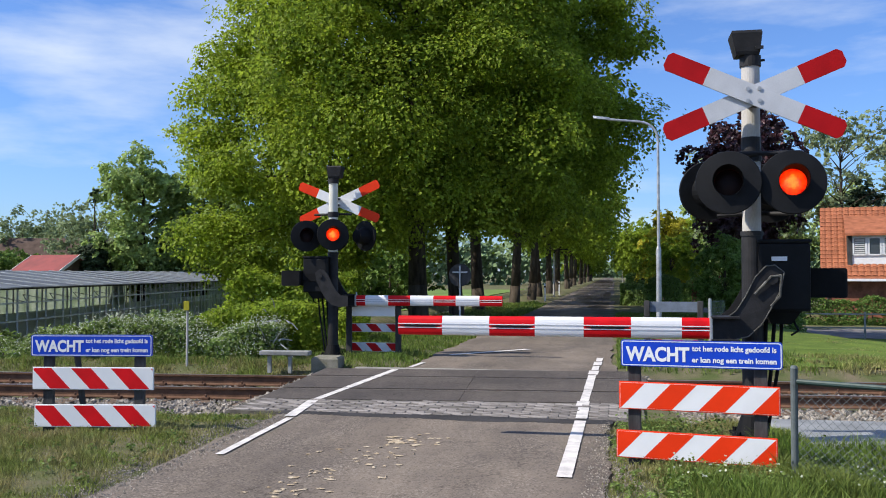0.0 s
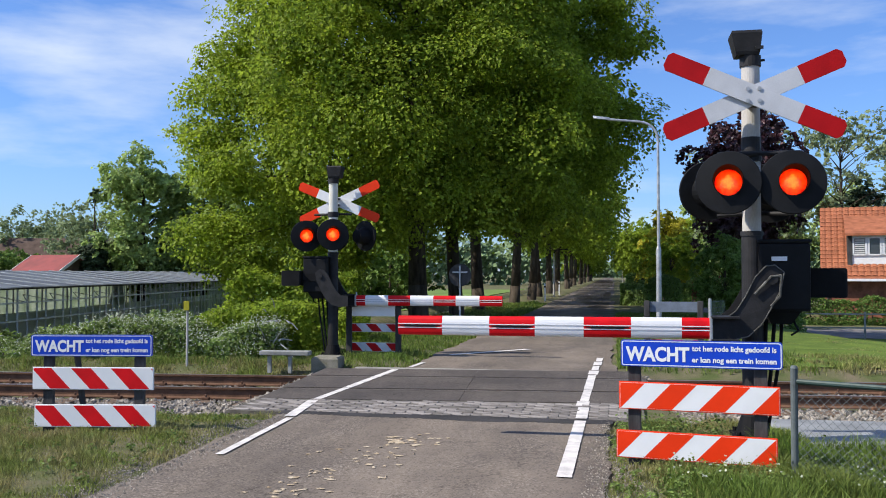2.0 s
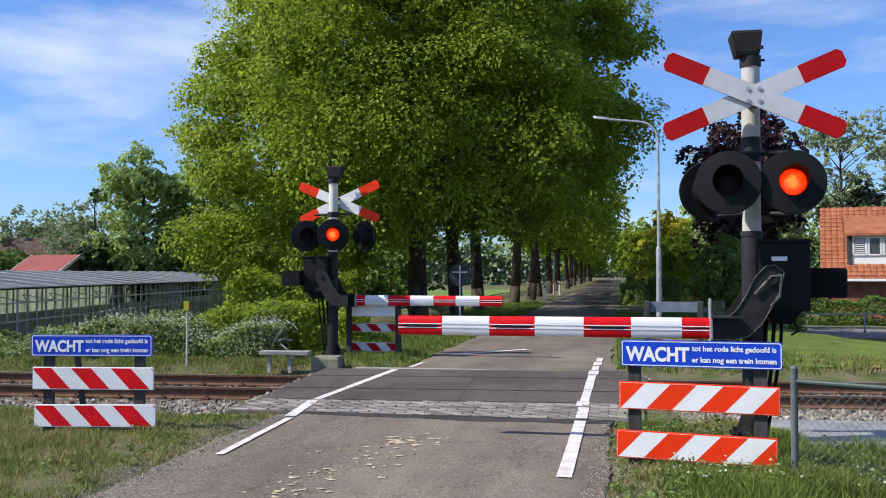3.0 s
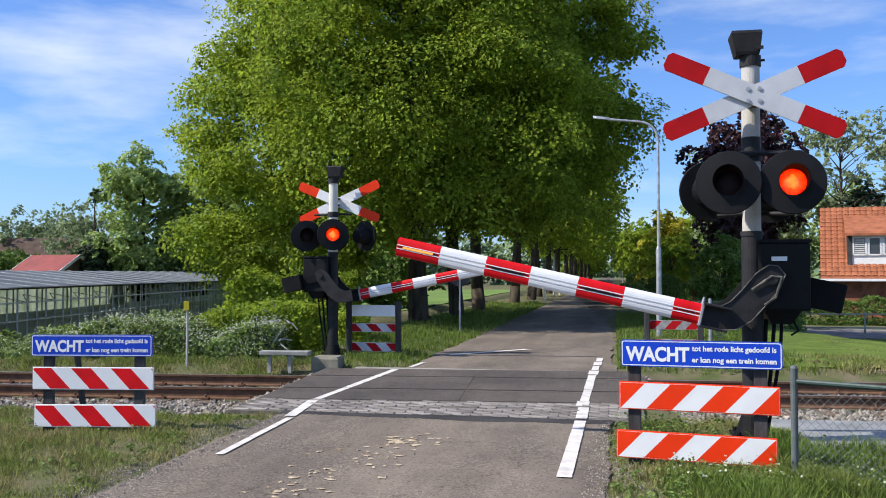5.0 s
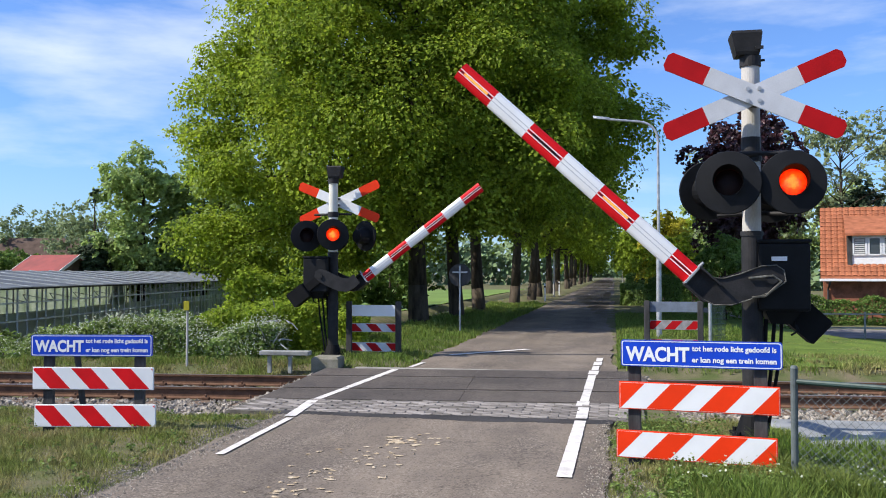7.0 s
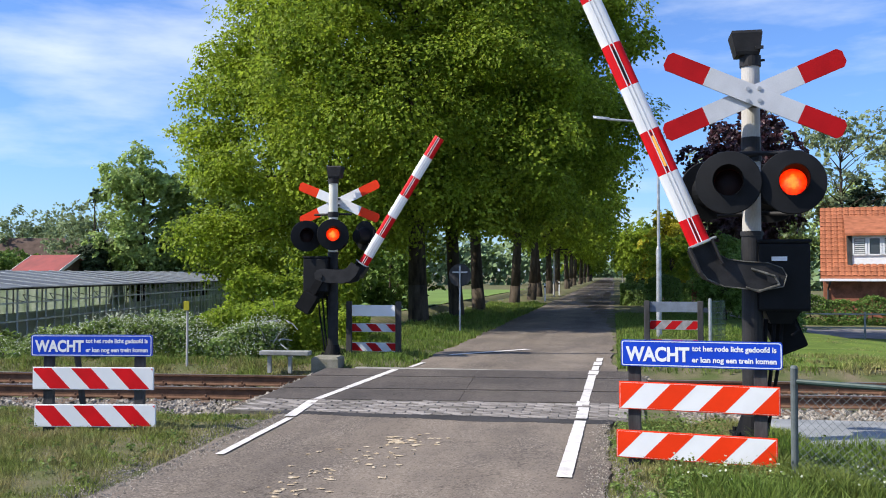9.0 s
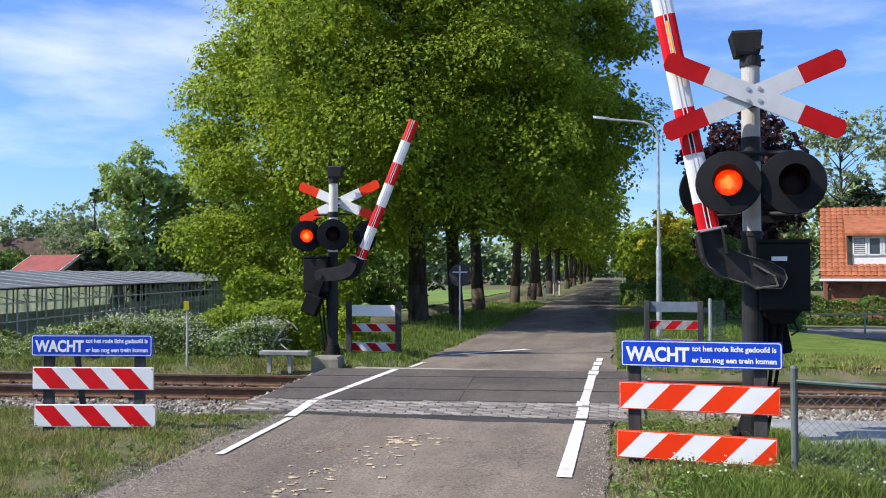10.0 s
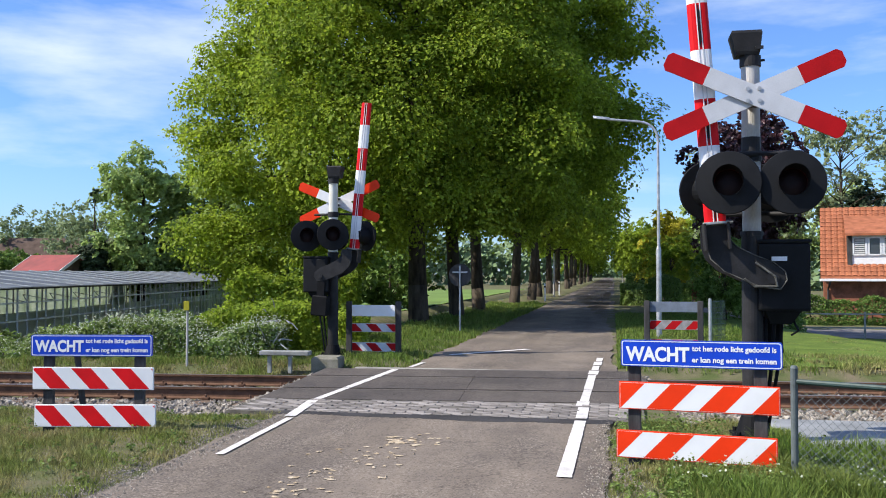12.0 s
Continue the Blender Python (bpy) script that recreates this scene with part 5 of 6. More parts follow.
def grass(n, x_rng, y_rng, h, w, seed, label, keep=None, blade="grass"):
    rng = np.random.default_rng(seed)
    x, y = rng.uniform(*x_rng, n), rng.uniform(*y_rng, n)
    dens = np.sin(x * 3.1 + np.sin(y * 2.3) * 1.5) * np.sin(y * 2.7 + 0.4) + 0.6 * np.sin(x * 7.7 + y * 5.1)
    ok = rng.uniform(-2.6, 0.7, n) < dens
    if keep is not None:
        ok &= keep(x, y, rng)
    x, y, dens = x[ok], y[ok], dens[ok]
    n = len(x)
    z = land(x, y) - 0.01
    hh = h * rng.uniform(0.35, 1.25, n) * (0.75 + 0.35 * dens)
    a = rng.uniform(0, 2 * math.pi, n)
    ww = w * rng.uniform(0.6, 1.4, n)
    lean = hh[:, None] * rng.normal(0, 0.35, (n, 2))
    base = np.stack([x, y, z], -1)
    side = np.stack([np.cos(a) * ww, np.sin(a) * ww, np.zeros(n)], -1)
    mid = base + np.concatenate([lean * 0.35, (hh * 0.6)[:, None]], 1)
    tip = base + np.concatenate([lean, hh[:, None]], 1)
    v = np.stack([base - side, base + side, mid + side * 0.7, mid - side * 0.7, tip], 1).reshape(-1, 3)
    k = 5 * np.arange(n)[:, None]
    f = np.concatenate([k + np.array([[0, 1, 2]]), k + np.array([[0, 2, 3]]), k + np.array([[3, 2, 4]])], 1).reshape(-1, 3)
    return tagged(arrays("grass", v, f, M[blade], kind="stuff"), label, "grass")


def off_track(x, y, rng):
    u, v = track_uv(x, y)
    return np.abs(v) > np.where(v < 0, 2.75, 2.1) + rng.uniform(0, 0.35, len(x))


def off_slab(x, y, rng):
    return off_track(x, y, rng) & ~((x > 1.7) & (y > 8.2) & (y < 10.0))


grass(180000, (-9.5, -3.62), (4.2, 10.6), 0.080, 0.0040, 21, "short patchy verge grass", keep=lambda x, y, r: off_track(x, y, r) & (x < -3.60 - r.exponential(0.16, len(x))))
grass(150000, (-0.16, 4.2), (4.8, 10.6), 0.080, 0.0040, 22, "verge grass round the warning fence", keep=lambda x, y, r: off_slab(x, y, r) & (x > -0.10 + r.exponential(0.13, len(x))))
# tall grass uses the darker lush blade, its shadows painted into the colour
grass(26000, (0.35, 3.8), (5.2, 6.9), 0.16, 0.005, 23, "tall grass in front of the wire fence", blade="grass_lush")
grass(34000, (1.2, 4.4), (6.4, 8.3), 0.19, 0.005, 26, "tall grass behind the wire fence", blade="grass_lush")
grass(80000, (-14.0, -3.4), (13.6, 24.0), 0.14, 0.008, 24, "rough grass under the trees", keep=off_track, blade="grass_lush")
grass(46000, (-13.5, -4.7), (13.7, 15.9), 0.11, 0.006, 29, "grass strip between rails and wild plants", keep=lambda x, y, r: (track_uv(x, y)[1] > 1.55))
grass(30000, (-6.2, -3.3), (22.0, 46.0), 0.16, 0.012, 27, "roadside grass below the oaks", blade="grass_lush")
grass(46000, (0.05, 3.2), (14.8, 34.0), 0.16, 0.009, 25, "sunlit verge grass by the far fence", keep=off_track, blade="grass_lush")
grass(26000, (2.4, 12.0), (14.9, 17.5), 0.13, 0.008, 28, "rough grass between lawn and track", keep=off_track)
grass(42000, (2.5, 13.0), (16.0, 27.0), 0.055, 0.010, 30, "short mown grass of the garden lawn")


# broad-leaved weeds in tufts among the verge grass
def weeds(n, x_rng, y_rng, tall, seed, label, keep=None, flowers=0):
    rng = np.random.default_rng(seed)
    x, y = rng.uniform(*x_rng, n), rng.uniform(*y_rng, n)
    if keep is not None:
        ok = keep(x, y, rng)
        x, y = x[ok], y[ok]
    n, q = len(x), 16
    h = tall * rng.uniform(0.4, 1.2, n)
    t = rng.uniform(0.05, 1.0, (n, q))
    a = rng.uniform(0, 2 * math.pi, (n, q))
    r = h[:, None] * (0.15 + 0.45 * np.sin(t * 2.6)) * rng.uniform(0.5, 1.1, (n, q))
    p = np.stack([x[:, None] + r * np.cos(a), y[:, None] + r * np.sin(a), land(x, y)[:, None] + h[:, None] * t], -1).reshape(-1, 3)
    nrm = np.stack([np.cos(a) * 0.6, np.sin(a) * 0.6, np.ones_like(a)], -1).reshape(-1, 3)
    v, f = leaf_cloud(p, nrm, 0.028, rng)
    tagged(arrays("weeds", v, f, M["hedge"], kind="stuff"), label, "weeds")
    if flowers:
        k = rng.integers(0, n, flowers)
        p = np.stack([x[k] + rng.normal(0, 0.04, flowers), y[k] + rng.normal(0, 0.04, flowers), land(x[k], y[k]) + h[k] * 0.9 + 0.03], -1)
        v, f = leaf_cloud(np.repeat(p, 3, 0), np.tile([[0, -0.4, 1.0]], (3 * flowers, 1)), 0.020, rng)
        tagged(arrays("clover_flowers", v, f, M["blossom"], kind="stuff"), "small white clover heads in the verge", "flowers")


weeds(260, (-9.0, -3.8), (5.0, 9.6), 0.075, 61, "low dandelion and dock leaves in the verge", off_track)
weeds(120, (-0.02, 0.5), (5.8, 9.6), 0.09, 62, "tufts of low weeds along the road edge", off_slab)
weeds(110, (0.35, 1.9), (6.5, 7.3), 0.14, 63, "leafy weeds growing up before the warning fence", flowers=60)
weeds(150, (1.2, 4.0), (5.6, 8.2), 0.17, 64, "lush weeds along the wire fence", off_slab)
weeds(90, (0.1, 1.0), (8.3, 9.6), 0.20, 65, "leafy weeds between fence and railway", off_slab)


# grit and crumbs of soil along the asphalt edges
def grit(n, seed):
    rng = np.random.default_rng(seed)
    side = rng.random(n) < 0.5
    y = rng.uniform(4.6, 9.6, n)
    x = np.where(side, -3.62 - rng.normal(0.06, 0.13, n), 0.0 + rng.normal(0.04, 0.12, n))
    on = (x > -3.6) & (x < -0.05)
    z = np.where(on, 0.003, np.maximum(land(x, y), -0.05) + 0.003)
    r = rng.uniform(0.003, 0.011, (n, 1, 1)) * rng.uniform(0.6, 1.3, (n, 4, 1))
    base = np.array([(1, 0, -0.3), (-0.6, 0.8, -0.3), (-0.6, -0.8, -0.3), (0, 0, 0.8)], float)
    a = rng.uniform(0, 6.28, n)
    rot = np.stack([np.stack([np.cos(a), -np.sin(a), 0 * a], -1), np.stack([np.sin(a), np.cos(a), 0 * a], -1), np.stack([0 * a, 0 * a, 1 + 0 * a], -1)], 1)
    p = np.einsum("kj,nij->nki", base, rot) * r + np.stack([x, y, z], -1)[:, None]
    f = (np.array([(0, 1, 3), (1, 2, 3), (2, 0, 3)])[None] + 4 * np.arange(n)[:, None, None]).reshape(-1, 3)
    return tagged(arrays("grit", p.reshape(-1, 3), f, M["ballast"], kind="stuff"), "pale grit and sand along the road edge", "grit")


grit(14000, 77)


# ---- buildings ----
def greenhouse(m):
    root = thing("greenhouse", m, "long low greenhouse with grey sheet roof and slender posts", "greenhouse")
    L, W, eave, ridge = 46.0, 9.0, 1.95, 2.48
    for i in range(23):
        b = bmesh.new()
        x0, x1 = -L / 2 + i * 2.0 + 0.02, -L / 2 + (i + 1) * 2.0 - 0.02
        secs = [[(x, -0.12, eave), (x, -0.12, eave + 0.03), (x, W / 2, ridge + 0.03), (x, W / 2, ridge)] for x in (x0, x1)]
        ring_loft(b, secs)
        part("roof_panel", b, M["ghglass"], root)
        b = bmesh.new()
        secs = [[(x, -0.14, eave + 0.02), (x, -0.14, eave + 0.06), (x, W / 2, ridge + 0.06), (x, W / 2, ridge + 0.02)] for x in (x0 - 0.045, x0 - 0.005)]
        ring_loft(b, secs)
        part("glazing_bar", b, M["ghpost"], root)
        b = bmesh.new()
        secs = [[(x, W / 2, ridge), (x, W / 2, ridge + 0.03), (x, W + 0.1, eave + 0.03), (x, W + 0.1, eave)] for x in (x0, x1)]
        ring_loft(b, secs)
        part("roof_panel", b, M["ghglass"], root)
    rngl = np.random.default_rng(9)
    for i in range(70):
        x = -L / 2 + i * 0.6667
        for yy in (0.0, W / 2, W):
            if yy and i % 2:
                continue
            b = bmesh.new()
            h = eave if yy in (0.0, W) else ridge
            box(b, x - 0.025, x + 0.025, yy - 0.025, yy + 0.025, -0.3, h, 0.005)
            part("post", b, M["ghpost"], root)
    for zz in (0.95, 1.5, 1.93):
        b = bmesh.new()
        box(b, -L / 2, L / 2, -0.05, 0.0, zz - 0.025, zz + 0.025)
        part("rail", b, M["greymetal"] if zz > 1.9 else M["ghpost"], root)
    b = bmesh.new()
    box(b, -L / 2, L / 2, 0.04, 0.06, -0.3, 1.2)
    part("wall_film", b, M["ghwall"], root, "dull translucent wall film")
    b = bmesh.new()
    box(b, -L / 2, L / 2, W - 0.08, W - 0.05, -0.3, 1.9)
    part("rear_wall", b, M["ghwall"], root)
    for xx in (-L / 2, L / 2):
        b = bmesh.new()
        box(b, xx - 0.015, xx + 0.015, 0.05, W - 0.1, -0.3, 1.9)
        part("end_wall", b, M["ghwall"], root)
    for i in range(0, 46, 2):
        b = bmesh.new()
        tube(b, [(-L / 2 + i, 0.0, 1.5), (-L / 2 + i + 1.0, 0.6, 1.72), (-L / 2 + i + 2.0, 0.0, 1.5)], 0.015, 5)
        part("truss", b, M["steel"], root)
    return root


greenhouse(pose(-20.4, 38.0, -0.85, 0, 0, 101.0))


def gable_house(m, name, label, sx, sy, eave, ridge, wall, roof, over=0.35, category="house"):
    """Ridge along x; front along -y."""
    root = thing(name, m, label, category)
    b = bmesh.new()
    poly(b, [(-sy / 2, -0.3), (sy / 2, -0.3), (sy / 2, eave), (0, ridge), (-sy / 2, eave)], -sx / 2, sx / 2)
    bmesh.ops.rotate(b, verts=b.verts[:], cent=(0, 0, 0), matrix=Matrix.Rotation(radians(90), 3, "Z"))
    part("wall", b, wall, root)
    k = (ridge - eave) / (sy / 2)
    for s in (-1, 1):
        b = bmesh.new()
        e = sy / 2 + over
        secs = [[(x, 0, ridge + 0.02), (x, 0, ridge + 0.14), (x, s * e, eave - k * over + 0.14), (x, s * e, eave - k * over + 0.02)] for x in (-sx / 2 - over, sx / 2 + over)]
        ring_loft(b, secs)
        part("roof", b, roof, root)
        b = bmesh.new()
        for x in (-sx / 2 - over - 0.02, sx / 2 + over + 0.02):
            secs = [[(x - 0.02, 0, ridge - 0.06), (x - 0.02, 0, ridge + 0.16), (x + 0.02, 0, ridge + 0.16), (x + 0.02, 0, ridge - 0.06)],
                    [(x - 0.02, s * e, eave - k * over - 0.06), (x - 0.02, s * e, eave - k * over + 0.16), (x + 0.02, s * e, eave - k * over + 0.16), (x + 0.02, s * e, eave - k * over - 0.06)]]
            ring_loft(b, secs)
        part("barge_board", b, M["blind"], root)
    return root


gable_house(pose(-37.0, 55.0, -0.85, 0, 0, -12), "barn", "low barn with a bright red roof", 3.6, 3.6, 2.4, 3.5, M["roof_brown"], M["roof_red"], category="barn")
gable_house(pose(-42.0, 64.0, -0.85, 0, 0, 20), "farmhouse", "old farmhouse with a dull brown roof", 9.0, 6.5, 2.4, 5.0, M["housebrick"], M["roof_brown"])
gable_house(pose(5.2, 68.0, -0.6, 0, 0, 4), "cottage", "distant cottage with an orange tiled roof", 3.4, 4.0, 1.6, 3.0, M["housebrick"], M["roof_orange"])


def dormer_house(m):
    root = thing("house", m, "brick house with orange tiled roof and white dormer", "house")
    SX, SY, E, RZ = 13.0, 9.0, 2.45, 6.05
    b = bmesh.new()
    poly(b, [(-SY / 2, -0.3), (SY / 2, -0.3), (SY / 2, E), (0, RZ), (-SY / 2, E)], 0.0, SX)
    bmesh.ops.rotate(b, verts=b.verts[:], cent=(0, 0, 0), matrix=Matrix.Rotation(radians(-90), 3, "Z"))
    part("wall", b, M["housebrick"], root)
    k = (RZ - E) / (SY / 2)
    over = 0.4
    e = SY / 2 + over
    for s in (-1, 1):
        b = bmesh.new()
        secs = [[(x, 0, RZ + 0.02), (x, 0, RZ + 0.10), (x, s * e, E - k * over + 0.10), (x, s * e, E - k * over + 0.02)] for x in (-0.15, SX + 0.15)]
        ring_loft(b, secs)
        roof = part("roof", b, M["roof_orange"], root)
        if s < 0:
            front_roof = roof
    # courses of pantiles on the front slope
    slope = math.atan(k)
    tile_len, tile_w = 0.36, 0.30
    run = e / math.cos(slope)
    b = bmesh.new()
    pts = [(-tile_w / 2, 0.0), (-tile_w * 0.2, 0.035), (tile_w * 0.2, 0.035), (tile_w / 2, 0.0)]
    top = [[b.verts.new((x, yy, z + dz)) for x, z in pts] for yy, dz in ((-tile_len / 2, 0.028), (tile_len / 2, 0.0))]
    low = [b.verts.new((x, -tile_len / 2, z)) for x, z in pts]
    for i in range(3):
        b.faces.new((top[0][i], top[0][i + 1], top[1][i + 1], top[1][i]))
        b.faces.new((low[i], low[i + 1], top[0][i + 1], top[0][i]))
    tile = part("roof_tile", b, M["roof_orange"], front_roof)
    tile_me, used = tile.data, False
    for r in range(int(run / tile_len)):
        for c in range(14):
            x = 0.0 + c * tile_w
            d = (r + 0.5) * tile_len
            if x > 1.15 and 1.1 < d < 4.6:
                continue
            yy, zz = -d * math.cos(slope), RZ + 0.105 - d * math.sin(slope)
            ob = tile if not used else new("roof_tile", tile_me)
            used = True
            ob.parent = front_roof
            ob.matrix_basis = Matrix.Translation((x, yy, zz)) @ Matrix.Rotation(slope, 4, "X")
    # dormer with windows
    b = bmesh.new()
    box(b, 1.30, 9.5, -4.05, -0.9, 2.6, 4.5)
    part("dormer_wall", b, M["white"], root, "white panelled dormer")
    b = bmesh.new()
    secs = [[(x, -4.35, 4.42), (x, -4.35, 4.54), (x, -0.4, 5.72), (x, -0.4, 5.60)] for x in (1.05, 9.8)]
    ring_loft(b, secs)
    part("dormer_roof", b, M["roof_orange"], root)
    b = bmesh.new()
    box(b, 1.15, 1.37, -4.12, -0.8, 2.55, 4.45)
    part("dormer_cheek", b, M["post"], root)
    for i, (x0, x1) in enumerate(((1.40, 2.06), (2.12, 2.74), (2.82, 3.6), (3.68, 4.45))):
        b = bmesh.new()
        for a0, a1, c0, c1 in ((x0, x1, 3.40, 3.47), (x0, x1, 4.28, 4.35), (x0, x0 + 0.07, 3.40, 4.35), (x1 - 0.07, x1, 3.40, 4.35)):
            box(b, a0, a1, -4.12, -4.04, c0, c1)
        win = part("window", b, M["white"], root)
        b = bmesh.new()
        box(b, x0 + 0.07, x1 - 0.07, -4.075, -4.056, 3.47, 4.28)
        part("pane", b, M["glass"], win)
        if i != 1:
            for s in range(7):
                b = bmesh.new()
                box(b, x0 + 0.09, x1 - 0.09, -4.092, -4.080, 3.50 + s * 0.11, 3.57 + s * 0.11)
                part("blind_slat", b, M["blind"], win)
    # gutter and pipe
    b = bmesh.new()
    box(b, -0.2, SX + 0.2, -e - 0.12, -e + 0.02, E - k * over - 0.06, E - k * over + 0.07, 0.02)
    part("gutter", b, M["white"], root, "white gutter")
    b = bmesh.new()
    tube(b, [(0.35, -e - 0.03, E - k * over), (0.2, -SY / 2 - 0.06, E - 0.8), (0.2, -SY / 2 - 0.06, 0.0)], 0.045)
    part("downpipe", b, M["post"], root)
    return root


dormer_house(pose(11.6, 54.16, -0.93, 0, 0, -11.9))


# ---- street furniture ----
def street_lamp(m):
    root = thing("street_lamp", m, "slender grey street lamp with a curved arm", "lamp")
    b = bmesh.new()
    cyl(b, (0, 0, -0.1), (0, 0, 2.1), 0.062, 0.058, 16)
    cyl(b, (0, 0, 2.1), (0, 0, 2.18), 0.058, 0.038, 16)
    part("base_tube", b, M["steel"], root)
    b = bmesh.new()
    pts = [(0, 0, 2.15), (0, 0, 4.62)]
    for i in range(1, 9):
        a = radians(84 * i / 8)
        pts.append((-0.45 * (1 - math.cos(a)), 0, 4.62 + 0.45 * math.sin(a)))
    pts.append((-1.14, 0, 5.15))
    for i, (p, q) in enumerate(zip(pts, pts[1:])):
        cyl(b, p, q, 0.030 if i else 0.038, 0.028 if i else 0.031, 10)
    part("pole", b, M["steel"], root)
    b = bmesh.new()
    secs = [[(x, -w, 5.13 + dz), (x, w, 5.13 + dz), (x, w * 0.8, 5.19 + dz), (x, -w * 0.8, 5.19 + dz)] for x, w, dz in ((-1.10, 0.035, 0.0), (-1.18, 0.05, 0.01), (-1.40, 0.055, 0.04), (-1.48, 0.03, 0.055))]
    ring_loft(b, secs)
    part("lamp_head", b, M["steel"], root)
    return root


lamp_post = street_lamp(pose(1.01, 21.4, 0.0, 0, 0, 0))

# round traffic sign seen from behind
rs = thing("round_sign", pose(-4.03, 23.7, 0.0, 0, 0, 4), "round traffic sign seen from behind on a thin post", "sign")
b = bmesh.new()
cyl(b, (0, 0, -0.2), (0, 0, 1.75), 0.024, 0.024, 10)
part("post", b, M["steel"], rs)
b = bmesh.new()
cyl(b, (0, 0.028, 1.5), (0, 0.040, 1.5), 0.29, 0.29, 36)
cyl(b, (0, 0.024, 1.5), (0, 0.030, 1.5), 0.30, 0.30, 36)
part("sign_disc", b, M["post"], rs, "dull grey-blue back of a round sign")
b = bmesh.new()
box(b, -0.2, 0.2, -0.03, 0.02, 1.56, 1.60)
part("clamp", b, M["steel"], rs)

# marker post with yellow head, beside the railway
mp_ = thing("marker_post", pose(-7.2, 13.5 + 0.95, float(land(-7.2, 14.45)) - 0.05), "thin white marker post with a small yellow plate", "post")
b = bmesh.new()
cyl(b, (0, 0, -0.2), (0, 0, 1.08), 0.020, 0.020, 10)
part("pole", b, M["pole"], mp_)
b = bmesh.new()
box(b, -0.05, 0.05, -0.045, -0.022, 1.0, 1.16, 0.004)
part("plate", b, M["leaf_gold"], mp_)

# white roadside posts
for x, y, h in ((-3.75, 50.0, 1.0), (-3.8, 64.0, 1.0)):
    r = thing("roadside_post", pose(x, y, float(land(x, y))), "small white roadside post", "post", group="roadside posts")
    b = bmesh.new()
    box(b, -0.045, 0.045, -0.045, 0.045, -0.1, h, 0.012)
    part("post_body", b, M["white"], r)
    b = bmesh.new()
    box(b, -0.047, 0.047, -0.047, 0.047, h - 0.22, h - 0.12)
    part("band", b, M["black"], r)

# slim lamp posts far down the road
for x, y, h in ((-3.95, 60.5, 2.9), (1.3, 150.0, 4.0)):
    r = thing("lamp_post", pose(x, y, float(land(x, y))), "slim white lamp post far down the road", "lamp", group="distant lamp posts")
    b = bmesh.new()
    cyl(b, (0, 0, -0.2), (0, 0, h), 0.07, 0.05, 10)
    part("pole", b, M["pole"], r)
    b = bmesh.new()
    tube(b, [(0, 0, h - 0.02), (0.1, 0, h + 0.15), (0.5, 0, h + 0.25)], 0.04, 6)
    box(b, 0.45, 0.95, -0.08, 0.08, h + 0.22, h + 0.30, 0.02)
    part("lamp_head", b, M["greymetal"], r)

# low guard rail of bleached timber
gr = thing("guard_rail", pose(-5.35, 14.25, 0.0, 0, 0, 3), "low bleached timber guard rail on short posts", "rail")
b = bmesh.new()
box(b, -0.42, 0.42, -0.10, 0.10, 0.20, 0.27, 0.012)
part("beam", b, M["timber"], gr)
for x in (-0.27, 0.08):
    b = bmesh.new()
    box(b, x - 0.03, x + 0.03, -0.03, 0.03, -0.1, 0.20, 0.006)
    part("leg", b, M["timber"], gr)

# brushwood heap
rng = np.random.default_rng(17)
bw = thing("branch_heap", pose(-6.0, 15.6, 0.1), "heap of dry pale branches among the plants", "branches")
for i in range(14):
    b = bmesh.new()
    p = Vector(rng.normal(0, 0.22, 3)) + Vector((0, 0, 0.35))
    d = Vector((rng.normal(0, 0.25), rng.normal(0, 0.15), rng.normal(0.0, 0.25)))
    branch(b, [p, p + d * 0.5 + Vector((0, 0, 0.03)), p + d], 0.012, 0.005, 5)
    part("branch", b, M["timber"], bw)

# wire mesh fence with green posts
wf = thing("wire_fence", pose(1.28, 6.95, 0.0, 0, 0, -29), "grey-green wire mesh fence with a top rail", "fence")
for x, h in ((0.0, 0.86), (2.4, 0.78)):
    b = bmesh.new()
    cyl(b, (x, 0, -0.15), (x, 0, h), 0.026, 0.026, 12)
    cyl(b, (x, 0, h), (x, 0, h + 0.02), 0.03, 0.018, 12)
    part("post", b, M["wiregrey"], wf)
b = bmesh.new()
for i in range(-12, 40):
    for s in (1, -1):
        x0, x1, z0, z1 = i * 0.06, i * 0.06 + s * 0.66, 0.05, 0.71
        if s < 0:
            x0, x1 = x0 + 0.66, x0
        if x0 < 0:
            t = (0 - x0) / (x1 - x0)
            if t >= 1 or t < 0:
                continue
            z0, x0 = z0 + (z1 - z0) * t, 0
        if x1 < 0:
            t = (0 - x0) / (x1 - x0)
            if not 0 < t < 1:
                continue
            z1, x1 = z0 + (z1 - z0) * t, 0
        cyl(b, (x0, 0.004 * s, z0), (x1, 0.004 * s, z1), 0.0016, 0.0016, 3, caps=False)
rail = bmesh.new()
cyl(rail, (0.02, 0, 0.765), (2.4, 0, 0.765), 0.02, 0.02, 10)
part("top_rail", rail, M["greenwire"], wf)
part("wire_mesh", b, M["wiregrey"], wf, "fine diamond wire mesh")
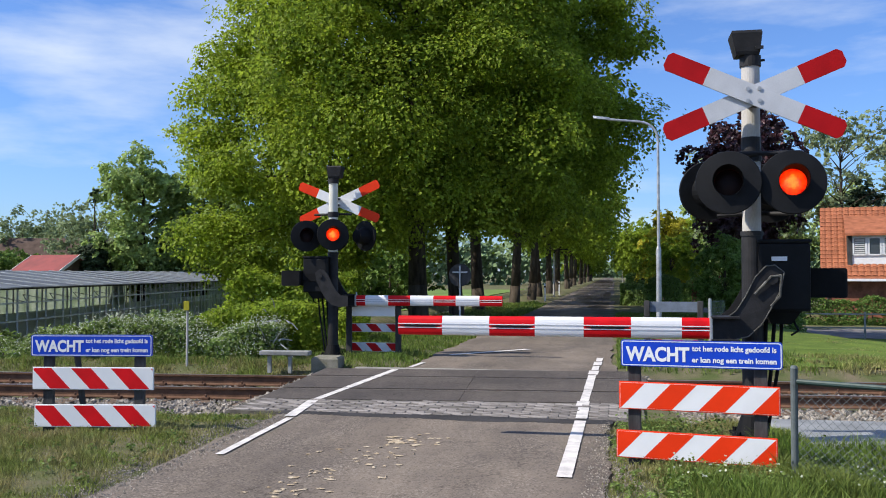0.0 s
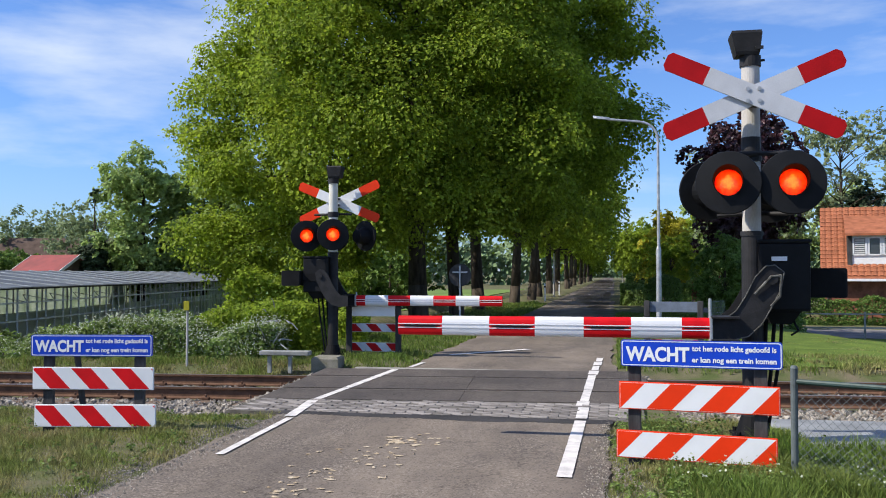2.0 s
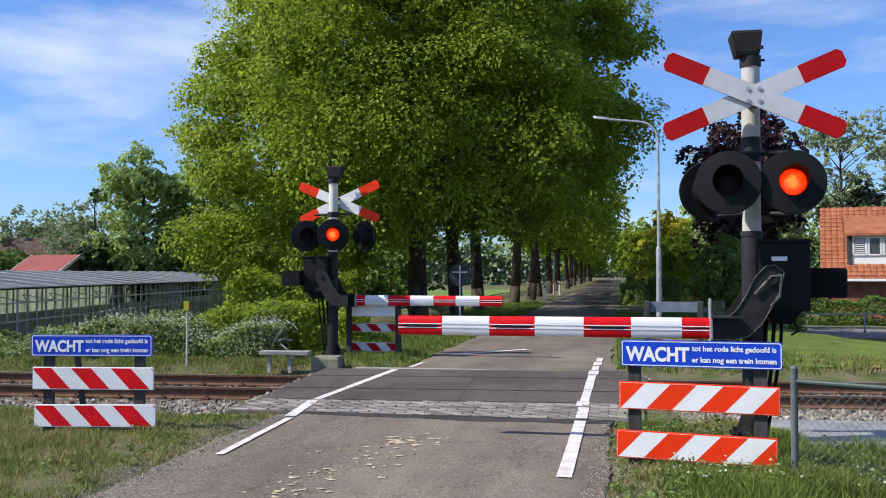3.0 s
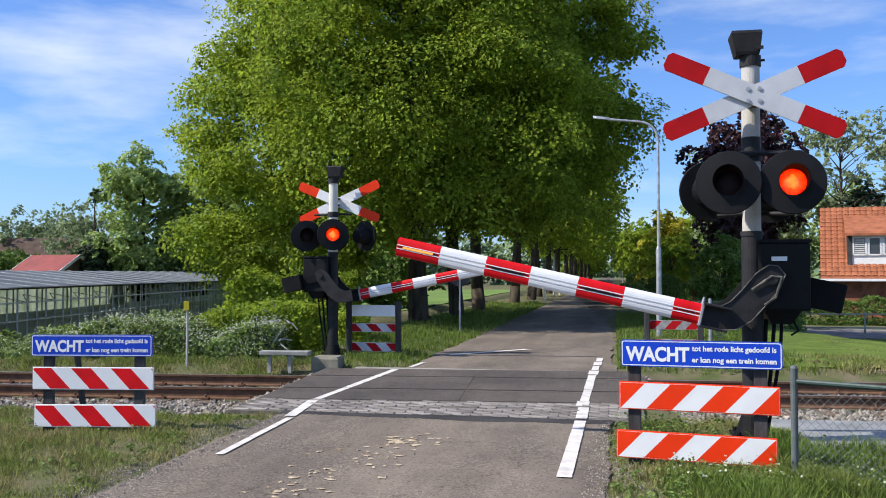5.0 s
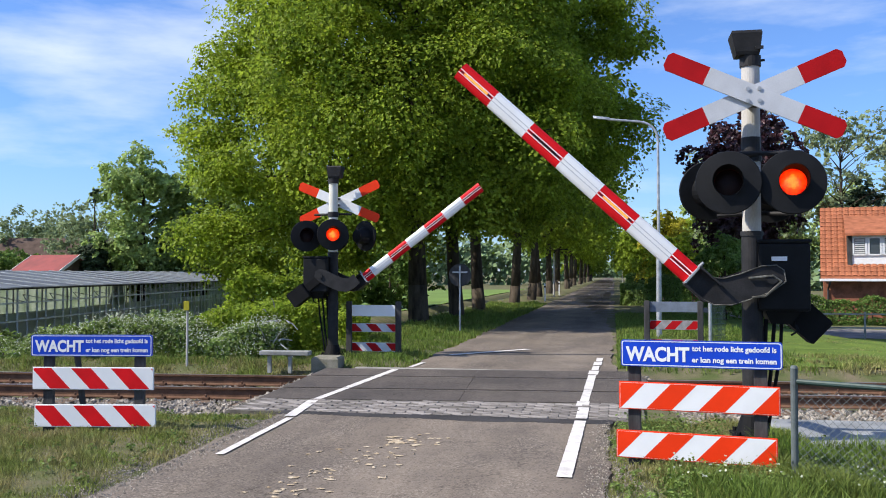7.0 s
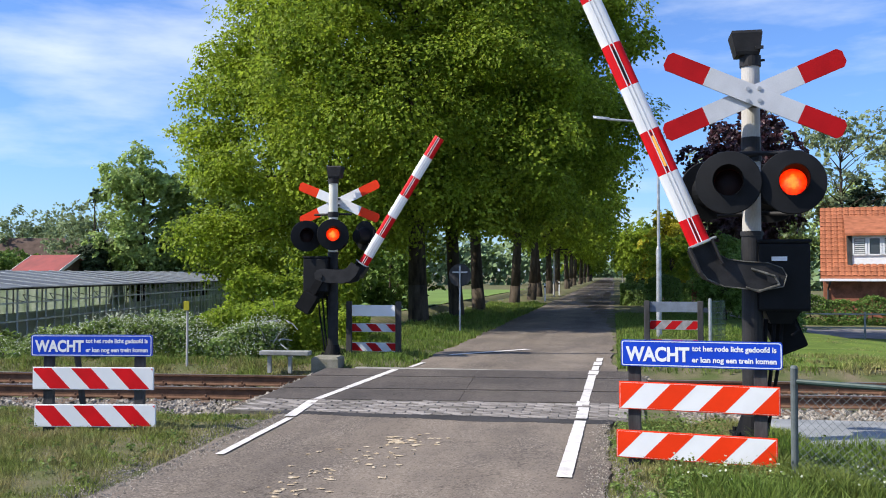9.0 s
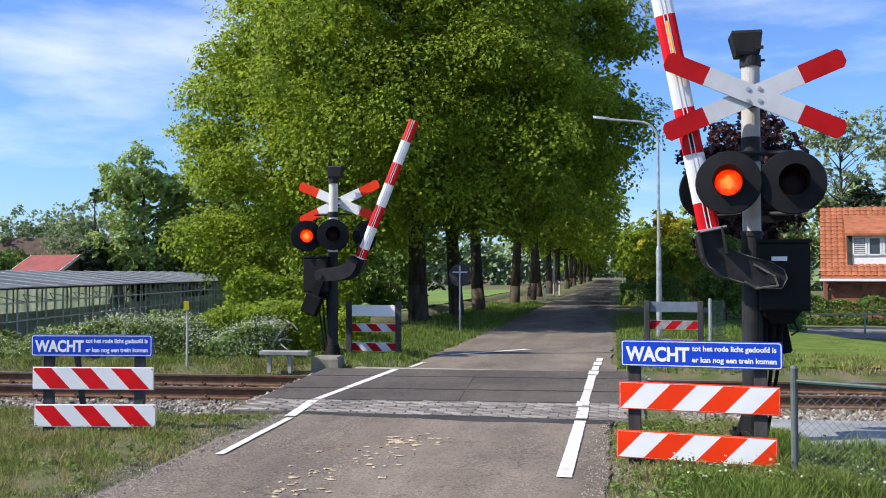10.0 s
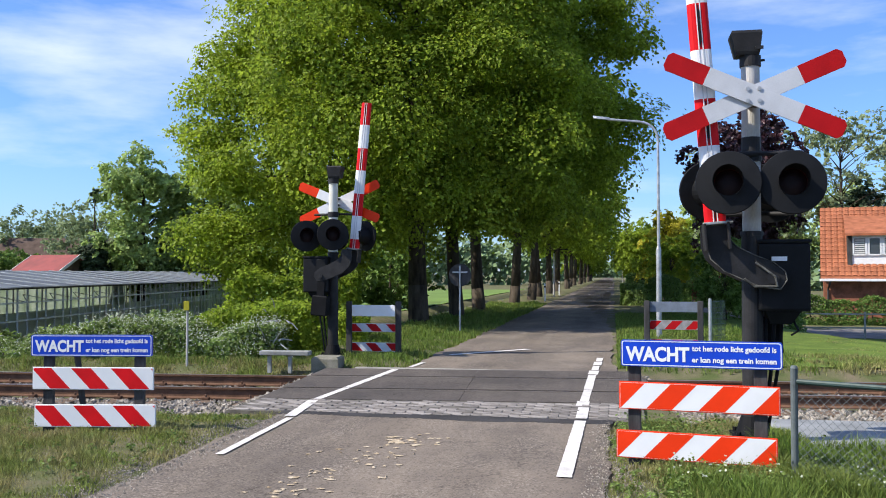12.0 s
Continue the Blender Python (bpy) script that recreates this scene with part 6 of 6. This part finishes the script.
# green mesh panel by the far fence
gp = thing("mesh_panel", pose(2.05, 20.5, 0.0, 0, 0, 60), "green mesh panel with a grey end post", "fence")
b = bmesh.new()
cyl(b, (0, 0, -0.1), (0, 0, 1.0), 0.035, 0.035, 10)
part("post", b, M["steel"], gp)
b = bmesh.new()
for i in range(14):
    cyl(b, (i * 0.06, 0, 0.0), (i * 0.06, 0, 0.95), 0.006, 0.006, 4)
for i in range(8):
    cyl(b, (0, 0, 0.05 + i * 0.125), (0.8, 0, 0.05 + i * 0.125), 0.006, 0.006, 4)
part("mesh_grid", b, M["greenwire"], gp)
# pale rail fence along the drive
df = thing("drive_fence", pose(4.0, 36.2, -0.8, 0, 0, 0), "low grey metal rail fence along the drive", "fence")
for i in range(9):
    b = bmesh.new()
    box(b, i * 2.6 - 0.035, i * 2.6 + 0.035, -0.035, 0.035, -0.3, 0.90, 0.01)
    part("post", b, M["timber"], df)
b = bmesh.new()
box(b, -0.2, 21, -0.07, -0.05, 0.80, 0.85)
part("rail", b, M["timber"], df)
b = bmesh.new()
box(b, -0.2, 21, -0.07, -0.05, 0.28, 0.34)
part("rail", b, M["timber"], df)

# ---- paving bricks before the deck ----
paving = thing("brick_paving", Matrix(), "worn grey clinker strip before the crossing", "pavement", kind="structure")
b = bmesh.new()
box(b, -4.35, 0.32, 9.70, 11.02, -0.06, -0.004)
part("bed", b, M["joint"], paving)
rng = np.random.default_rng(33)
b = bmesh.new()
box(b, -0.1, 0.1, -0.047, 0.047, -0.04, 0.003, 0.006)
first_brick = part("brick", b, M["brick"], paving)
brick_me, used = first_brick.data, False
for r in range(13):
    yy = 9.80 + r * 0.102
    for c in range(22):
        xx = -4.2 + c * 0.212 + (0.106 if r % 2 else 0.0)
        if xx > 0.22 or rng.random() < 0.01:
            continue
        u, v = track_uv(xx, yy)
        if v > -1.80:
            continue
        ob = first_brick if not used else new("brick", brick_me)
        used = True
        ob.parent = paving
        ob.matrix_basis = pose(xx, yy + rng.normal(0, 0.004), rng.normal(0.001, 0.004), rng.normal(0, 1.2), rng.normal(0, 0.8), rng.normal(0, 1.0))


# ---- what moves ----
def motions():
    near_rows = ((0.0, 0.0), (3.9, 0.0), (4.2, 1.9), (4.5, 5.6), (4.8, 9.7), (5.0, 12.6), (5.5, 20.0), (6.0, 27.6), (6.5, 34.8), (7.0, 42.6), (7.2, 45.2),
                 (8.0, 54.8), (8.8, 64.6), (9.0, 67.0), (9.5, 73.3), (10.0, 79.2), (10.5, 84.6), (10.7, 85.6), (11.0, 85.8), (12.0, 85.8))
    far_rows = ((0.0, 0.0), (3.9, 0.0), (4.2, 1.6), (4.5, 5.0), (4.8, 8.6), (5.0, 11.2), (5.5, 18.0), (6.0, 24.8), (6.5, 30.6), (7.0, 37.2), (7.2, 39.6),
                (8.0, 48.0), (8.8, 55.6), (9.0, 58.0), (9.5, 63.1), (10.0, 68.1), (10.5, 73.2), (11.0, 79.2), (11.5, 84.4), (11.7, 84.9), (12.0, 85.0))
    for arm, rows in ((near_arm, near_rows), (far_arm, far_rows)):
        walk(arm, [(t, pose(0.15, 0, 1.5, 0, a, 0)) for t, a in rows])
    # the lamps flash in turn until the barriers are up
    flashes = {"L": ((0.06, 0.38), (0.72, 0.93), (1.37, 1.68), (1.93, 2.35), (2.65, 2.93), (3.31, 3.63), (3.97, 4.28), (4.62, 4.93), (5.25, 5.57),
                     (5.93, 6.24), (6.58, 6.88), (7.25, 7.54), (7.89, 8.20), (8.54, 8.86), (9.17, 9.58), (9.86, 10.17), (10.57, 10.77), (11.15, 11.36)),
               "R": ((-0.3, 0.06), (0.37, 0.72), (0.92, 1.37), (1.68, 2.07), (2.34, 2.66), (2.93, 3.31), (3.63, 3.97), (4.28, 4.62), (4.92, 5.28),
                     (5.57, 5.93), (6.24, 6.57), (6.88, 7.25), (7.54, 7.89), (8.20, 8.54), (8.85, 9.18), (9.42, 9.85), (10.17, 10.56), (10.77, 11.15))}
    def turns(spans):
        """Rows (time, angle) of a two-faced lamp that shows its lit face during the spans."""
        f1 = 1.0 / FPS
        turn = 0.0 if spans[0][0] <= 0.0 else 180.0
        rows = [(0.0, turn)]
        for a, z in spans:
            for when in (a, z):
                if when <= 0.0 or when > 11.95:
                    continue
                k0 = round(when * FPS)
                rows += [((k0 - 1) * f1, turn), (k0 * f1, turn + 89.5), ((k0 + 1) * f1, turn + 179.0), ((k0 + 2) * f1, turn + 180.0)]
                turn += 180.0
        return [(t, a) for t, a in rows + [(12.0, turn)] if t >= 0.0]

    for lens, lit in LENSES:
        walk(lens, [(t, pose(0, 0, 0, 0, 0, a)) for t, a in turns(flashes[lit])])
    # the boom's own lamps are seen once it tilts
    for bar, lit, at_boom in BOOM_LAMPS:
        spans = ((4.70, 10.8),) if lit == "tip" else [q for q in flashes[lit] if q[0] > 5.2 and q[1] < 10.8]
        walk(bar, [(t, pose(*at_boom, a, 0, 0)) for t, a in turns(spans)])


motions()
